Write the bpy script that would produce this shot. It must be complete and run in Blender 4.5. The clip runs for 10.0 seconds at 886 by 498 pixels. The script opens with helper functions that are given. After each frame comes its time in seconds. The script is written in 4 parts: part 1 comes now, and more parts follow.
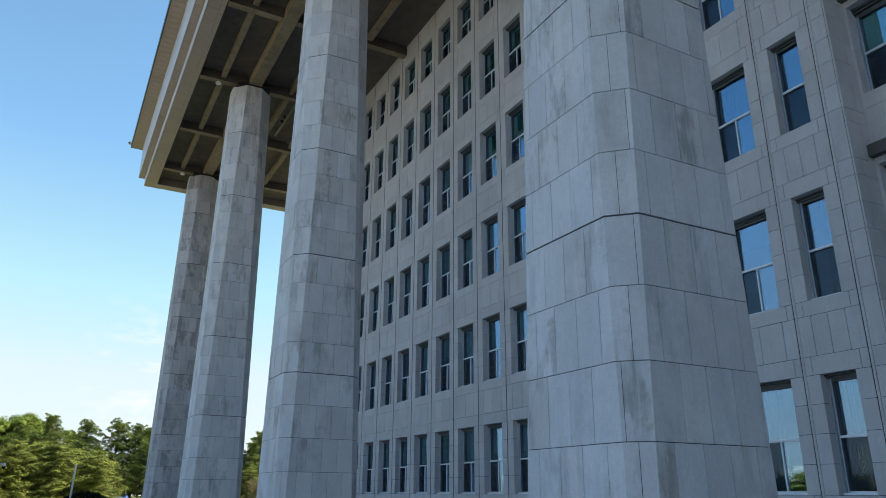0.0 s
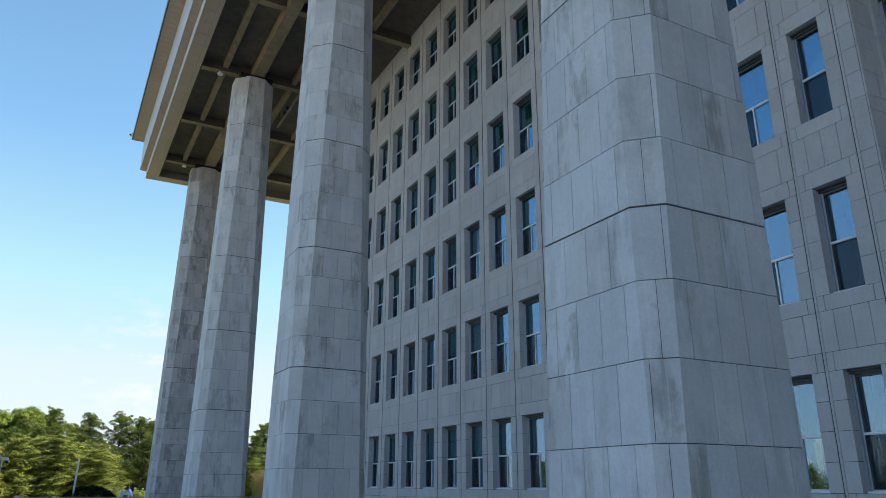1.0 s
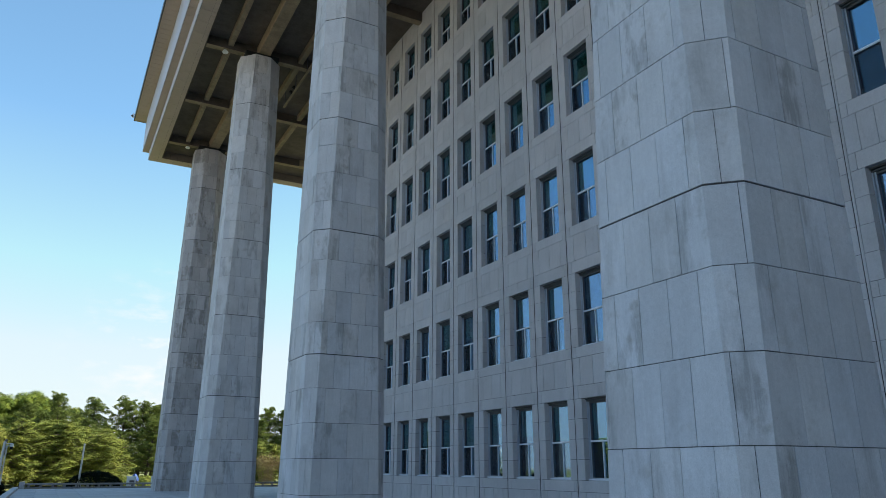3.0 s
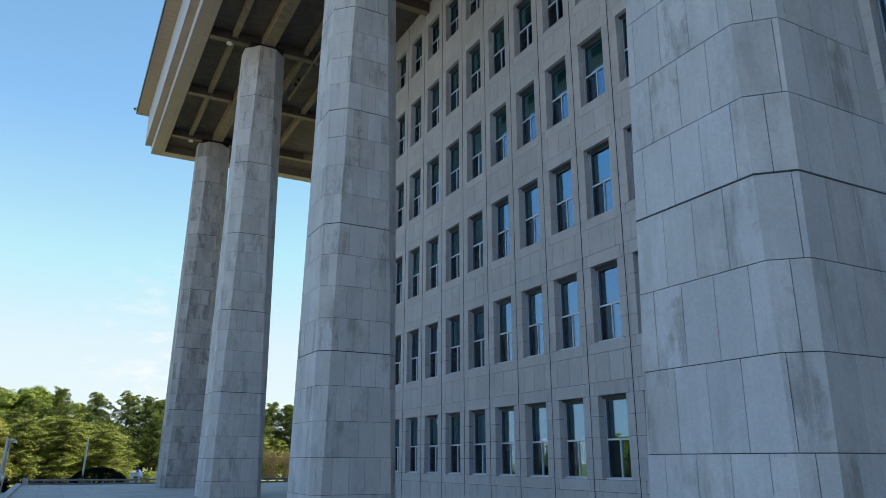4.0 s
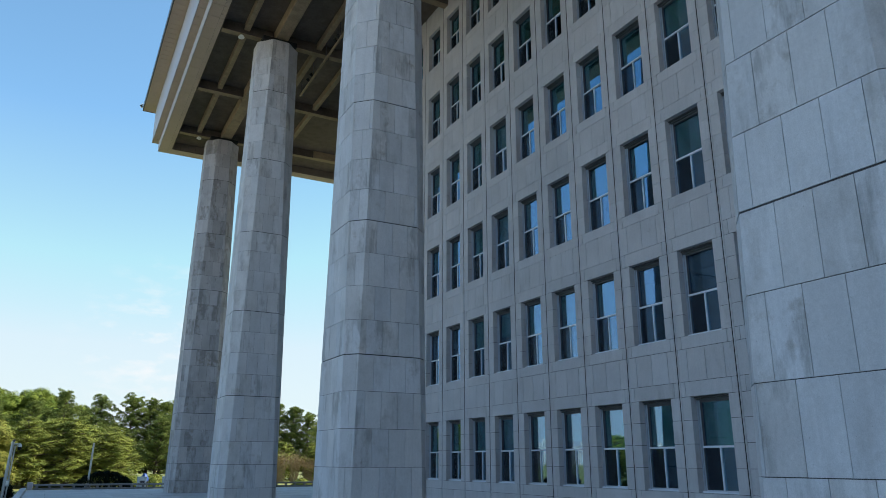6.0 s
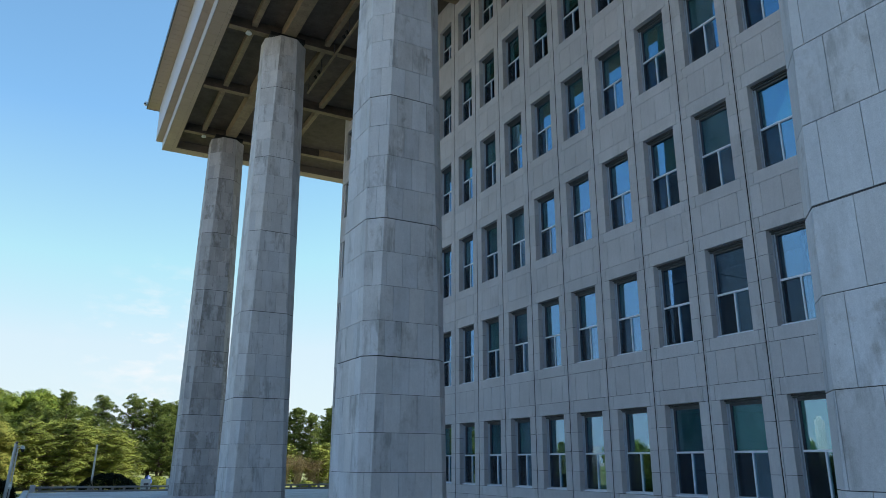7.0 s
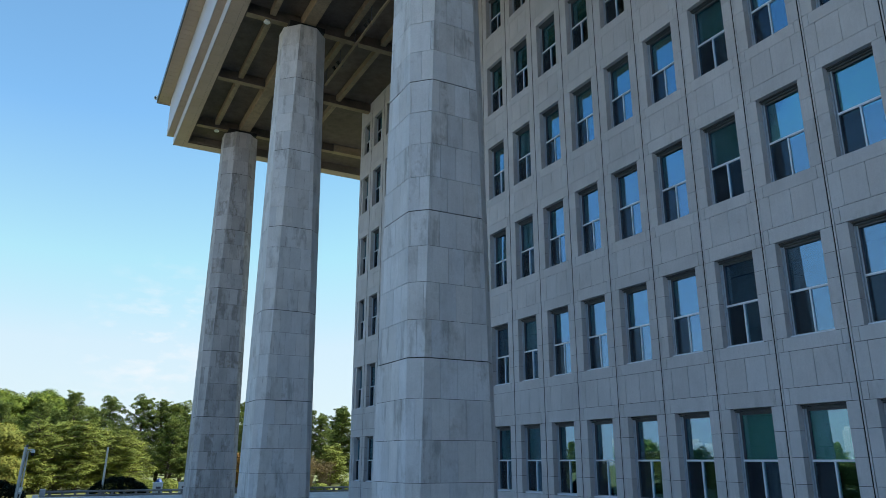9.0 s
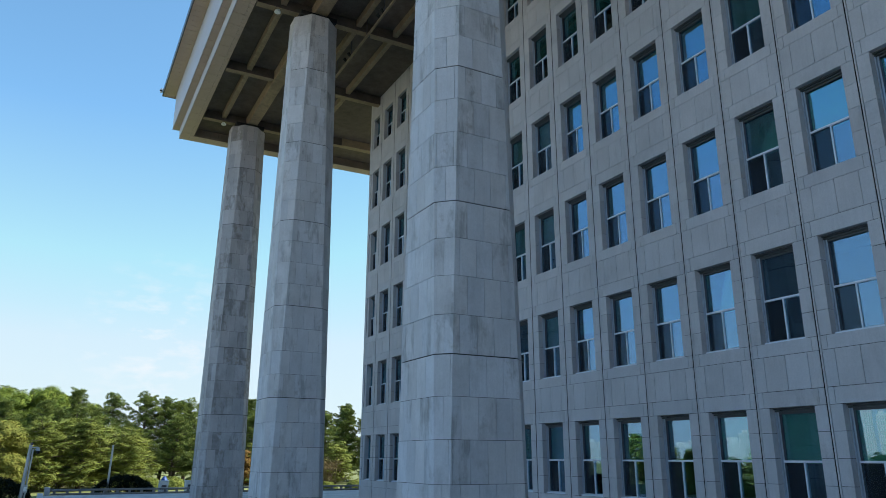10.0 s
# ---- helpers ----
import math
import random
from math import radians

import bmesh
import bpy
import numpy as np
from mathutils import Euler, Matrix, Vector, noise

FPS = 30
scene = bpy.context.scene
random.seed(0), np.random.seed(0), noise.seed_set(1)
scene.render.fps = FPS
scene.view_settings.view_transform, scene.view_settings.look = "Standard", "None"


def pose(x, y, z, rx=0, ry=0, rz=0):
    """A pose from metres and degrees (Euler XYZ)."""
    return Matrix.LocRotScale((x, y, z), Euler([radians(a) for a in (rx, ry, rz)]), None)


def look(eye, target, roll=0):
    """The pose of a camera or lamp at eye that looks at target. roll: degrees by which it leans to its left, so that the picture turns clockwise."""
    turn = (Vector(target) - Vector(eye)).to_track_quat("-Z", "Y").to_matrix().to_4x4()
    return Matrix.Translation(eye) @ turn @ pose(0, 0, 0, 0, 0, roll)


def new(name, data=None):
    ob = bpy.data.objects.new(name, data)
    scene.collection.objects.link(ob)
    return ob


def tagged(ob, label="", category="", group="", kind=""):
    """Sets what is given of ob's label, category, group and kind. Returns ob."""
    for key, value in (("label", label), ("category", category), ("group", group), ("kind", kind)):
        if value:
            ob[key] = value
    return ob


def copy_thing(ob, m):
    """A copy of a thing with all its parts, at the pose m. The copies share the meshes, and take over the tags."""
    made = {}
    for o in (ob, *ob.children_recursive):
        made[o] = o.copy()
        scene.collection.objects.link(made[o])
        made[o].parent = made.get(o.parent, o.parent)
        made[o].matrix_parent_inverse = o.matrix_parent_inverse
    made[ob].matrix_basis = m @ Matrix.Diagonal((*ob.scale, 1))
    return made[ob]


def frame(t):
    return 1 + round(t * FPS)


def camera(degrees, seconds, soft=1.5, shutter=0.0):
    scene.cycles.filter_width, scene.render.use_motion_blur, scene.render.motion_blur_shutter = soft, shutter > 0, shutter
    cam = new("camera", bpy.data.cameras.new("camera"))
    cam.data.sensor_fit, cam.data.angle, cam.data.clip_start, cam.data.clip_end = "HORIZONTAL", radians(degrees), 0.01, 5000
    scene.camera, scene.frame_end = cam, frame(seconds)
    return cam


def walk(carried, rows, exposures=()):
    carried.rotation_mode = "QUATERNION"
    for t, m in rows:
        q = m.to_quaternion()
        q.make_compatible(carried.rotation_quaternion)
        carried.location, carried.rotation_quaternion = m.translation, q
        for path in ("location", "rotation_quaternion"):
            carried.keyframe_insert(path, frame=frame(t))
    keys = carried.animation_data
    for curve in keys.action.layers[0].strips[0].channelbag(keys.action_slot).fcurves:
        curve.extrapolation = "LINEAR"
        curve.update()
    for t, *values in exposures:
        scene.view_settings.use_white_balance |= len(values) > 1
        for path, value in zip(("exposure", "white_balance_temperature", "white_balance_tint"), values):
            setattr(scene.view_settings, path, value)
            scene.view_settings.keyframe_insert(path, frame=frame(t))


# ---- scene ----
cam = camera(63.3, 10.0, soft=0.5)
# seconds, eye x y z in metres, yaw, pitch and roll in degrees
PATH = [
    (0, -0.0434, -0.3838, 1.4984, -28.100, 18.863, -0.305),
    (0.5, -0.0347, -0.1342, 1.5764, -28.014, 18.593, -0.254),
    (1, -0.0581, 0.1204, 1.6574, -27.981, 18.236, -0.227),
    (1.5, -0.0963, 0.3867, 1.7319, -27.960, 17.891, -0.192),
    (2, -0.1364, 0.6620, 1.8061, -27.938, 17.547, -0.195),
    (2.5, -0.2061, 0.9498, 1.8695, -27.970, 17.227, -0.166),
    (4, -0.3816, 1.9290, 2.0962, -27.908, 16.428, -0.127),
    (4.5, -0.4444, 2.2918, 2.1684, -27.881, 16.422, -0.132),
    (5, -0.5422, 2.6561, 2.2220, -27.910, 16.446, -0.138),
    (5.5, -0.6452, 3.0367, 2.2886, -27.893, 16.463, -0.144),
    (7, -1.0519, 4.2866, 2.4792, -27.998, 16.518, -0.187),
    (7.5, -1.1916, 4.7537, 2.5527, -27.988, 16.520, -0.144),
    (8, -1.3281, 5.2202, 2.6444, -27.974, 16.510, -0.121),
    (8.5, -1.4838, 5.7018, 2.7191, -27.949, 16.477, -0.093),
    (9, -1.6316, 6.2081, 2.7640, -27.925, 16.404, -0.086),
    (9.5, -1.8031, 6.7318, 2.8002, -27.963, 16.331, -0.120),
    (10, -1.9590, 7.2836, 2.8401, -27.987, 16.212, -0.173),
]
walk(cam, [(t, pose(x, y, z, 90 + pitch, roll, yaw)) for t, x, y, z, yaw, pitch, roll in PATH], exposures=[(0.0, 0.87, 6300, 6), (5.0, 0.79, 6200, 6), (7.0, 0.75, 6030, 5), (10.0, 0.73, 5880, 4)])

# ---- light ----
SUN_AZ, SUN_EL = radians(-13.0), radians(44.0)   # direction to the sun, from +x towards +y
sun = new("sun", bpy.data.lights.new("sun", "SUN"))
sun.data.energy, sun.data.angle, sun.data.color = 5.0, radians(0.55), (1.0, 0.94, 0.84)
sun_dir = Vector((math.cos(SUN_AZ) * math.cos(SUN_EL), math.sin(SUN_AZ) * math.cos(SUN_EL), math.sin(SUN_EL)))
sun.matrix_world = look(sun_dir * 100, (0, 0, 0))
world = bpy.data.worlds.new("sky")
scene.world = world
world.use_nodes = True
wn, wl = world.node_tree.nodes, world.node_tree.links
sky = wn.new("ShaderNodeTexSky")
sky.sky_type, sky.sun_disc = "NISHITA", False
sky.sun_elevation, sky.sun_rotation = SUN_EL, radians(90) - SUN_AZ
sky.air_density, sky.dust_density, sky.ozone_density, sky.altitude = 1.0, 0.1, 0.9, 900
# one faint wisp of cloud low over the trees, and the pale haze of the horizon
tc, wm = wn.new("ShaderNodeTexCoord"), wn.new("ShaderNodeMapping")
wm.inputs["Scale"].default_value = (14.0, 14.0, 34.0)
wm.inputs["Location"].default_value = (0.7, 0.2, 0.4)
wl.new(tc.outputs["Generated"], wm.inputs[0])
wnoise = wn.new("ShaderNodeTexNoise")
wnoise.inputs["Scale"].default_value, wnoise.inputs["Detail"].default_value, wnoise.inputs["Roughness"].default_value = 1.6, 7.0, 0.58
wl.new(wm.outputs[0], wnoise.inputs["Vector"])


def sky_ramp(source, stops):
    r = wn.new("ShaderNodeValToRGB")
    while len(r.color_ramp.elements) < len(stops):
        r.color_ramp.elements.new(0.5)
    for e, (p, c) in zip(r.color_ramp.elements, stops):
        e.position, e.color = p, (c, c, c, 1)
    wl.new(source, r.inputs[0])
    return r.outputs[0]


def sky_mix(fac, a, b, blend="MIX"):
    m = wn.new("ShaderNodeMix")
    m.data_type, m.blend_type = "RGBA", blend
    for sock, v in ((m.inputs[0], fac), (m.inputs[6], a), (m.inputs[7], b)):
        if isinstance(v, (float, tuple)):
            sock.default_value = (*v, 1) if isinstance(v, tuple) else v
        else:
            wl.new(v, sock)
    return m.outputs[2]


wsep = wn.new("ShaderNodeSeparateXYZ")
wl.new(tc.outputs["Generated"], wsep.inputs[0])
wside = wn.new("ShaderNodeMath")
wside.operation = "MULTIPLY_ADD"
wl.new(wsep.outputs["X"], wside.inputs[0])
wside.inputs[1].default_value, wside.inputs[2].default_value = 0.5, 0.5
wsep_x = wside.outputs[0]
wdist = wn.new("ShaderNodeVectorMath")
wdist.operation = "DISTANCE"
wl.new(tc.outputs["Generated"], wdist.inputs[0])
wdist.inputs[1].default_value = (0.115, 0.984, 0.135)
wisp = wn.new("ShaderNodeMath")
wisp.operation = "MULTIPLY"
wl.new(sky_ramp(wnoise.outputs[0], [(0.50, 0.0), (0.72, 0.8)]), wisp.inputs[0])
wl.new(sky_ramp(wdist.outputs["Value"], [(0.03, 1.0), (0.13, 0.0)]), wisp.inputs[1])
clear = sky_mix(1.0, sky.outputs[0], (0.935, 1.085, 1.02), "MULTIPLY")
west = sky_ramp(wsep_x, [(0.28, 1.0), (0.46, 0.0)])
ceiling_of_glare = sky_mix(west, (2.76, 3.19, 3.42), (1.40, 2.38, 3.85))
capped = sky_mix(0.82, clear, ceiling_of_glare, "DARKEN")      # haze keeps the low sky from glaring, least on the side away from the sun
side = wn.new("ShaderNodeMath")                       # the haze lies thickest away from the sun
side.operation, side.use_clamp = "MULTIPLY_ADD", True
wl.new(wsep.outputs["X"], side.inputs[0])
side.inputs[1].default_value, side.inputs[2].default_value = -0.20, 0.80
haze = wn.new("ShaderNodeMath")
haze.operation = "MULTIPLY"
wl.new(sky_ramp(wsep.outputs["Z"], [(0.0, 0.92), (0.08, 0.70), (0.18, 0.34), (0.42, 0.0)]), haze.inputs[0])
wl.new(side.outputs[0], haze.inputs[1])
hazed = sky_mix(haze.outputs[0], capped, (3.35, 3.36, 3.32))
wl.new(sky_mix(wisp.outputs[0], hazed, (3.9, 3.75, 3.7)), wn["Background"].inputs[0])
wn["Background"].inputs[1].default_value = 0.15

# ---- materials ----


def material(name):
    m = bpy.data.materials.new(name)
    m.use_nodes = True
    nt = m.node_tree
    return m, nt.nodes, nt.links, nt.nodes["Principled BSDF"]


def math_node(nodes, links, op, a, b=None):
    n = nodes.new("ShaderNodeMath")
    n.operation = op
    for i, v in enumerate((a, b)):
        if v is None:
            continue
        if isinstance(v, (int, float)):
            n.inputs[i].default_value = v
        else:
            links.new(v, n.inputs[i])
    return n.outputs[0]


def mix_node(nodes, links, fac, a, b, blend="MIX"):
    n = nodes.new("ShaderNodeMix")
    n.data_type, n.blend_type = "RGBA", blend
    for sock, v in ((n.inputs[0], fac), (n.inputs[6], a), (n.inputs[7], b)):
        if isinstance(v, (int, float)):
            sock.default_value = v
        elif isinstance(v, tuple):
            sock.default_value = (*v, 1)
        else:
            links.new(v, sock)
    return n.outputs[2]


def noise_node(nodes, links, vec, scale, detail=4.0, rough=0.55):
    n = nodes.new("ShaderNodeTexNoise")
    n.inputs["Scale"].default_value, n.inputs["Detail"].default_value, n.inputs["Roughness"].default_value = scale, detail, rough
    links.new(vec, n.inputs["Vector"])
    return n.outputs[0]


def ramp_node(nodes, links, fac, stops):
    n = nodes.new("ShaderNodeValToRGB")
    el = n.color_ramp.elements
    while len(el) < len(stops):
        el.new(0.5)
    for e, (p, c) in zip(el, stops):
        e.position, e.color = p, (*c, 1) if isinstance(c, tuple) else (c, c, c, 1)
    links.new(fac, n.inputs[0])
    return n.outputs[0]


def world_vec(nodes, links, stretch=(1, 1, 1)):
    geo = nodes.new("ShaderNodeNewGeometry")
    mp = nodes.new("ShaderNodeMapping")
    mp.inputs["Scale"].default_value = stretch
    links.new(geo.outputs["Position"], mp.inputs[0])
    return mp.outputs[0]


def piece_random(nodes, links):
    """A value of its own for every separate piece, whether an object or an island."""
    info, geo = nodes.new("ShaderNodeObjectInfo"), nodes.new("ShaderNodeNewGeometry")
    s = math_node(nodes, links, "ADD", info.outputs["Random"], geo.outputs["Random Per Island"])
    return math_node(nodes, links, "FRACT", s)


def stone(name, base, vary=0.07, stain=0.4, streak=0.45, tint=(1.0, 0.97, 0.93), cover=0.0):
    """Dressed granite: fine grain, broad clouds, soft smudges drawn down by the rain and brown blotches; cover shifts how much is stained."""
    m, n, l, b = material(name)
    v = world_vec(n, l)
    rnd = piece_random(n, l)
    grain = noise_node(n, l, v, 60, 3, 0.8)
    speck = noise_node(n, l, v, 14, 5, 0.75)
    cloud = noise_node(n, l, v, 0.9, 6, 0.62)
    smudge = noise_node(n, l, world_vec(n, l, (2.6, 2.6, 0.85)), 1.0, 5, 0.62)
    rain = noise_node(n, l, world_vec(n, l, (19, 19, 0.9)), 1.0, 4, 0.62)
    spot = noise_node(n, l, v, 3.1, 7, 0.7)
    lum = math_node(n, l, "ADD", 1.0 - vary, math_node(n, l, "MULTIPLY", rnd, 2 * vary))
    for tex, low, amp in ((grain, 0.74, 0.52), (speck, 0.82, 0.36), (cloud, 0.80, 0.40), (rain, 0.90, 0.20)):
        lum = math_node(n, l, "MULTIPLY", lum, math_node(n, l, "ADD", low, math_node(n, l, "MULTIPLY", tex, amp)))
    col = mix_node(n, l, 1.0, base, lum, "MULTIPLY")
    warm = mix_node(n, l, 1.0, col, tint, "MULTIPLY")
    col = mix_node(n, l, math_node(n, l, "FRACT", math_node(n, l, "MULTIPLY", rnd, 7.31)), col, warm)
    dark = mix_node(n, l, 1.0, col, (0.46, 0.45, 0.43), "MULTIPLY")
    brown = mix_node(n, l, 1.0, col, (0.58, 0.52, 0.45), "MULTIPLY")
    mask = ramp_node(n, l, spot, [(0.58 - cover, 0.0), (0.76 - cover, 1.0)])
    dmask = ramp_node(n, l, smudge, [(0.50 - cover, 0.0), (0.74 - cover, 1.0)])
    fmask = ramp_node(n, l, rain, [(0.34, 0.0), (0.70, 1.0)])
    own = math_node(n, l, "FRACT", math_node(n, l, "MULTIPLY", rnd, 23.7))
    share = math_node(n, l, "ADD", 0.15, math_node(n, l, "MULTIPLY", math_node(n, l, "MULTIPLY", own, own), 2.1))
    col = mix_node(n, l, math_node(n, l, "MINIMUM", math_node(n, l, "MULTIPLY", math_node(n, l, "MULTIPLY", mask, stain), share), 0.8), col, brown)
    smear = math_node(n, l, "MULTIPLY", math_node(n, l, "MULTIPLY", dmask, math_node(n, l, "ADD", 0.3, fmask)), streak)
    col = mix_node(n, l, math_node(n, l, "MINIMUM", math_node(n, l, "MULTIPLY", smear, share), 0.7), col, dark)
    pits = ramp_node(n, l, noise_node(n, l, v, 27, 2, 0.6), [(0.70, 0.0), (0.76, 1.0)])
    col = mix_node(n, l, math_node(n, l, "MULTIPLY", pits, 0.45), col, mix_node(n, l, 1.0, col, (0.45, 0.44, 0.44), "MULTIPLY"))
    l.new(col, b.inputs["Base Color"])
    rough = math_node(n, l, "ADD", 0.5, math_node(n, l, "MULTIPLY", speck, 0.25))
    l.new(rough, b.inputs["Roughness"])
    bump = n.new("ShaderNodeBump")
    bump.inputs["Strength"].default_value, bump.inputs["Distance"].default_value = 0.3, 0.004
    l.new(grain, bump.inputs["Height"])
    l.new(bump.outputs[0], b.inputs["Normal"])
    return m


def plain(name, base, rough=0.6, metal=0.0, vary=0.12, scale=2.5, grime=0.25):
    m, n, l, b = material(name)
    v = world_vec(n, l)
    a = noise_node(n, l, v, scale, 5, 0.6)
    f = noise_node(n, l, v, scale * 14, 3, 0.6)
    lum = math_node(n, l, "ADD", 1.0 - vary, math_node(n, l, "MULTIPLY", a, 2 * vary))
    lum = math_node(n, l, "MULTIPLY", lum, math_node(n, l, "ADD", 0.9, math_node(n, l, "MULTIPLY", f, 0.2)))
    col = mix_node(n, l, 1.0, base, lum, "MULTIPLY")
    dirt = ramp_node(n, l, noise_node(n, l, v, scale * 0.4, 6, 0.65), [(0.5, 0.0), (0.75, 1.0)])
    col = mix_node(n, l, math_node(n, l, "MULTIPLY", dirt, grime), col, mix_node(n, l, 1.0, col, (0.45, 0.43, 0.4), "MULTIPLY"))
    l.new(col, b.inputs["Base Color"])
    b.inputs["Roughness"].default_value, b.inputs["Metallic"].default_value = rough, metal
    return m


GRANITE = stone("granite_column", (0.578, 0.570, 0.584), 0.085, 0.45, 0.7, cover=0.03)
GRANITE_OLD = stone("granite_column_weathered", (0.455, 0.438, 0.445), 0.14, 0.7, 0.95, (1.0, 0.97, 0.94), 0.08)
GRANITE_WALL = stone("granite_wall", (0.522, 0.507, 0.513), 0.055, 0.3, 0.3, (1.0, 0.98, 0.96), -0.03)
JOINT = plain("joint_shadow_mortar", (0.018, 0.018, 0.018), 0.9)
PAVING = stone("granite_paving", (0.43, 0.405, 0.425), 0.10, 0.3, 0.1)
PANEL = plain("beige_metal_panel", (0.50, 0.385, 0.315), 0.5, 0, 0.08, 0.7, 0.2)
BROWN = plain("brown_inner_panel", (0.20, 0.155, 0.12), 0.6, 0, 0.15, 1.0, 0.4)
FASCIA = plain("pale_fascia_panel", (0.52, 0.51, 0.545), 0.5, 0, 0.06, 0.7, 0.2)
TRIM = plain("dark_metal_trim", (0.10, 0.09, 0.10), 0.4, 0.3)
SEALANT = plain("grey_joint_sealant", (0.085, 0.085, 0.09), 0.8)
BLACK = plain("black_bearing_pad", (0.012, 0.012, 0.012), 0.8)
FRAME = plain("grey_aluminium", (0.52, 0.56, 0.62), 0.35, 0.5, 0.05, 3, 0.1)
HEADBOX = plain("dark_head_box", (0.085, 0.092, 0.095), 0.5, 0.2)
SILL = plain("pale_window_sill", (0.74, 0.78, 0.84), 0.45, 0.2, 0.05, 3, 0.15)
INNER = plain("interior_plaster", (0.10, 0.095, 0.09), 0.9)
BLIND = plain("green_roller_blind", (0.19, 0.47, 0.31), 0.8, 0, 0.08, 1.5, 0.1)
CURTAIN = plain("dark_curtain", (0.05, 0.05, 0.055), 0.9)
STEEL = plain("galvanised_steel", (0.45, 0.46, 0.47), 0.4, 0.6)
WHITE = plain("white_enamel", (0.75, 0.75, 0.73), 0.4)
BARK = plain("bark", (0.10, 0.075, 0.055), 0.9, 0, 0.3, 6)


def stained(name, base, rough=0.8):
    """Old painted concrete: soot clouds, pale flaked patches, drip marks and fine dirt."""
    m, n, l, b = material(name)
    v = world_vec(n, l)
    big, mid, fine = noise_node(n, l, v, 0.35, 6, 0.65), noise_node(n, l, v, 1.9, 7, 0.7), noise_node(n, l, v, 11, 4, 0.7)
    lum = math_node(n, l, "MULTIPLY", math_node(n, l, "ADD", 0.45, math_node(n, l, "MULTIPLY", big, 1.1)), math_node(n, l, "ADD", 0.7, math_node(n, l, "MULTIPLY", fine, 0.6)))
    col = mix_node(n, l, 1.0, base, lum, "MULTIPLY")
    soot = ramp_node(n, l, mid, [(0.42, 0.0), (0.62, 1.0)])
    flake = ramp_node(n, l, noise_node(n, l, v, 3.4, 6, 0.7), [(0.60, 0.0), (0.72, 1.0)])
    col = mix_node(n, l, math_node(n, l, "MULTIPLY", soot, 0.42), col, mix_node(n, l, 1.0, col, (0.42, 0.40, 0.40), "MULTIPLY"))
    col = mix_node(n, l, math_node(n, l, "MULTIPLY", flake, 0.2), col, mix_node(n, l, 1.0, col, (1.5, 1.5, 1.55), "MULTIPLY"))
    l.new(col, b.inputs["Base Color"])
    b.inputs["Roughness"].default_value = rough
    return m


def glass_material():
    m, n, l, b = material("coated_window_glass")
    n.remove(b)
    gl, tr, fr, mx = n.new("ShaderNodeBsdfGlossy"), n.new("ShaderNodeBsdfTransparent"), n.new("ShaderNodeFresnel"), n.new("ShaderNodeMixShader")
    gl.inputs["Color"].default_value, gl.inputs["Roughness"].default_value = (0.475, 0.665, 0.875, 1), 0.006
    tr.inputs["Color"].default_value = (0.80, 0.93, 0.90, 1)
    fr.inputs["IOR"].default_value = 1.5
    v = world_vec(n, l)
    bump = n.new("ShaderNodeBump")
    bump.inputs["Strength"].default_value, bump.inputs["Distance"].default_value = 0.02, 0.02
    l.new(noise_node(n, l, v, 1.3, 1, 0.4), bump.inputs["Height"])
    l.new(bump.outputs[0], gl.inputs["Normal"])
    l.new(math_node(n, l, "ADD", 0.24, math_node(n, l, "MULTIPLY", fr.outputs[0], 0.58)), mx.inputs[0])     # reflective coating
    l.new(tr.outputs[0], mx.inputs[1])
    l.new(gl.outputs[0], mx.inputs[2])
    l.new(mx.outputs[0], n["Material Output"].inputs[0])
    return m


def screen_material():
    m, n, l, b = material("insect_screen_mesh")
    tr, mx = n.new("ShaderNodeBsdfTransparent"), n.new("ShaderNodeMixShader")
    b.inputs["Base Color"].default_value, b.inputs["Roughness"].default_value = (0.020, 0.027, 0.037, 1), 0.5
    b.inputs["Specular IOR Level"].default_value = 0.2
    mx.inputs[0].default_value = 0.38
    l.new(tr.outputs[0], mx.inputs[1])
    l.new(b.outputs[0], mx.inputs[2])
    l.new(mx.outputs[0], n["Material Output"].inputs[0])
    return m


def leaf_material(name, dark, light, hue=(0.22, 0.2, 0.03), share=0.12):
    m, n, l, b = material(name)
    rnd = piece_random(n, l)
    clump = ramp_node(n, l, noise_node(n, l, world_vec(n, l), 1.1, 3, 0.55), [(0.36, 0.0), (0.66, 1.0)])
    fac = math_node(n, l, "ADD", math_node(n, l, "MULTIPLY", rnd, 0.25), math_node(n, l, "MULTIPLY", clump, 0.75))
    col = mix_node(n, l, fac, dark, light)
    turn = math_node(n, l, "GREATER_THAN", math_node(n, l, "FRACT", math_node(n, l, "MULTIPLY", rnd, 13.7)), 1.0 - share)
    col = mix_node(n, l, math_node(n, l, "MULTIPLY", turn, 0.4), col, hue)
    l.new(col, b.inputs["Base Color"])
    b.inputs["Roughness"].default_value, b.inputs["Specular IOR Level"].default_value = 0.65, 0.06
    tl, mx = n.new("ShaderNodeBsdfTranslucent"), n.new("ShaderNodeMixShader")
    l.new(col, tl.inputs["Color"])
    mx.inputs[0].default_value = 0.12
    l.new(b.outputs[0], mx.inputs[1])
    l.new(tl.outputs[0], mx.inputs[2])
    l.new(mx.outputs[0], n["Material Output"].inputs[0])
    return m


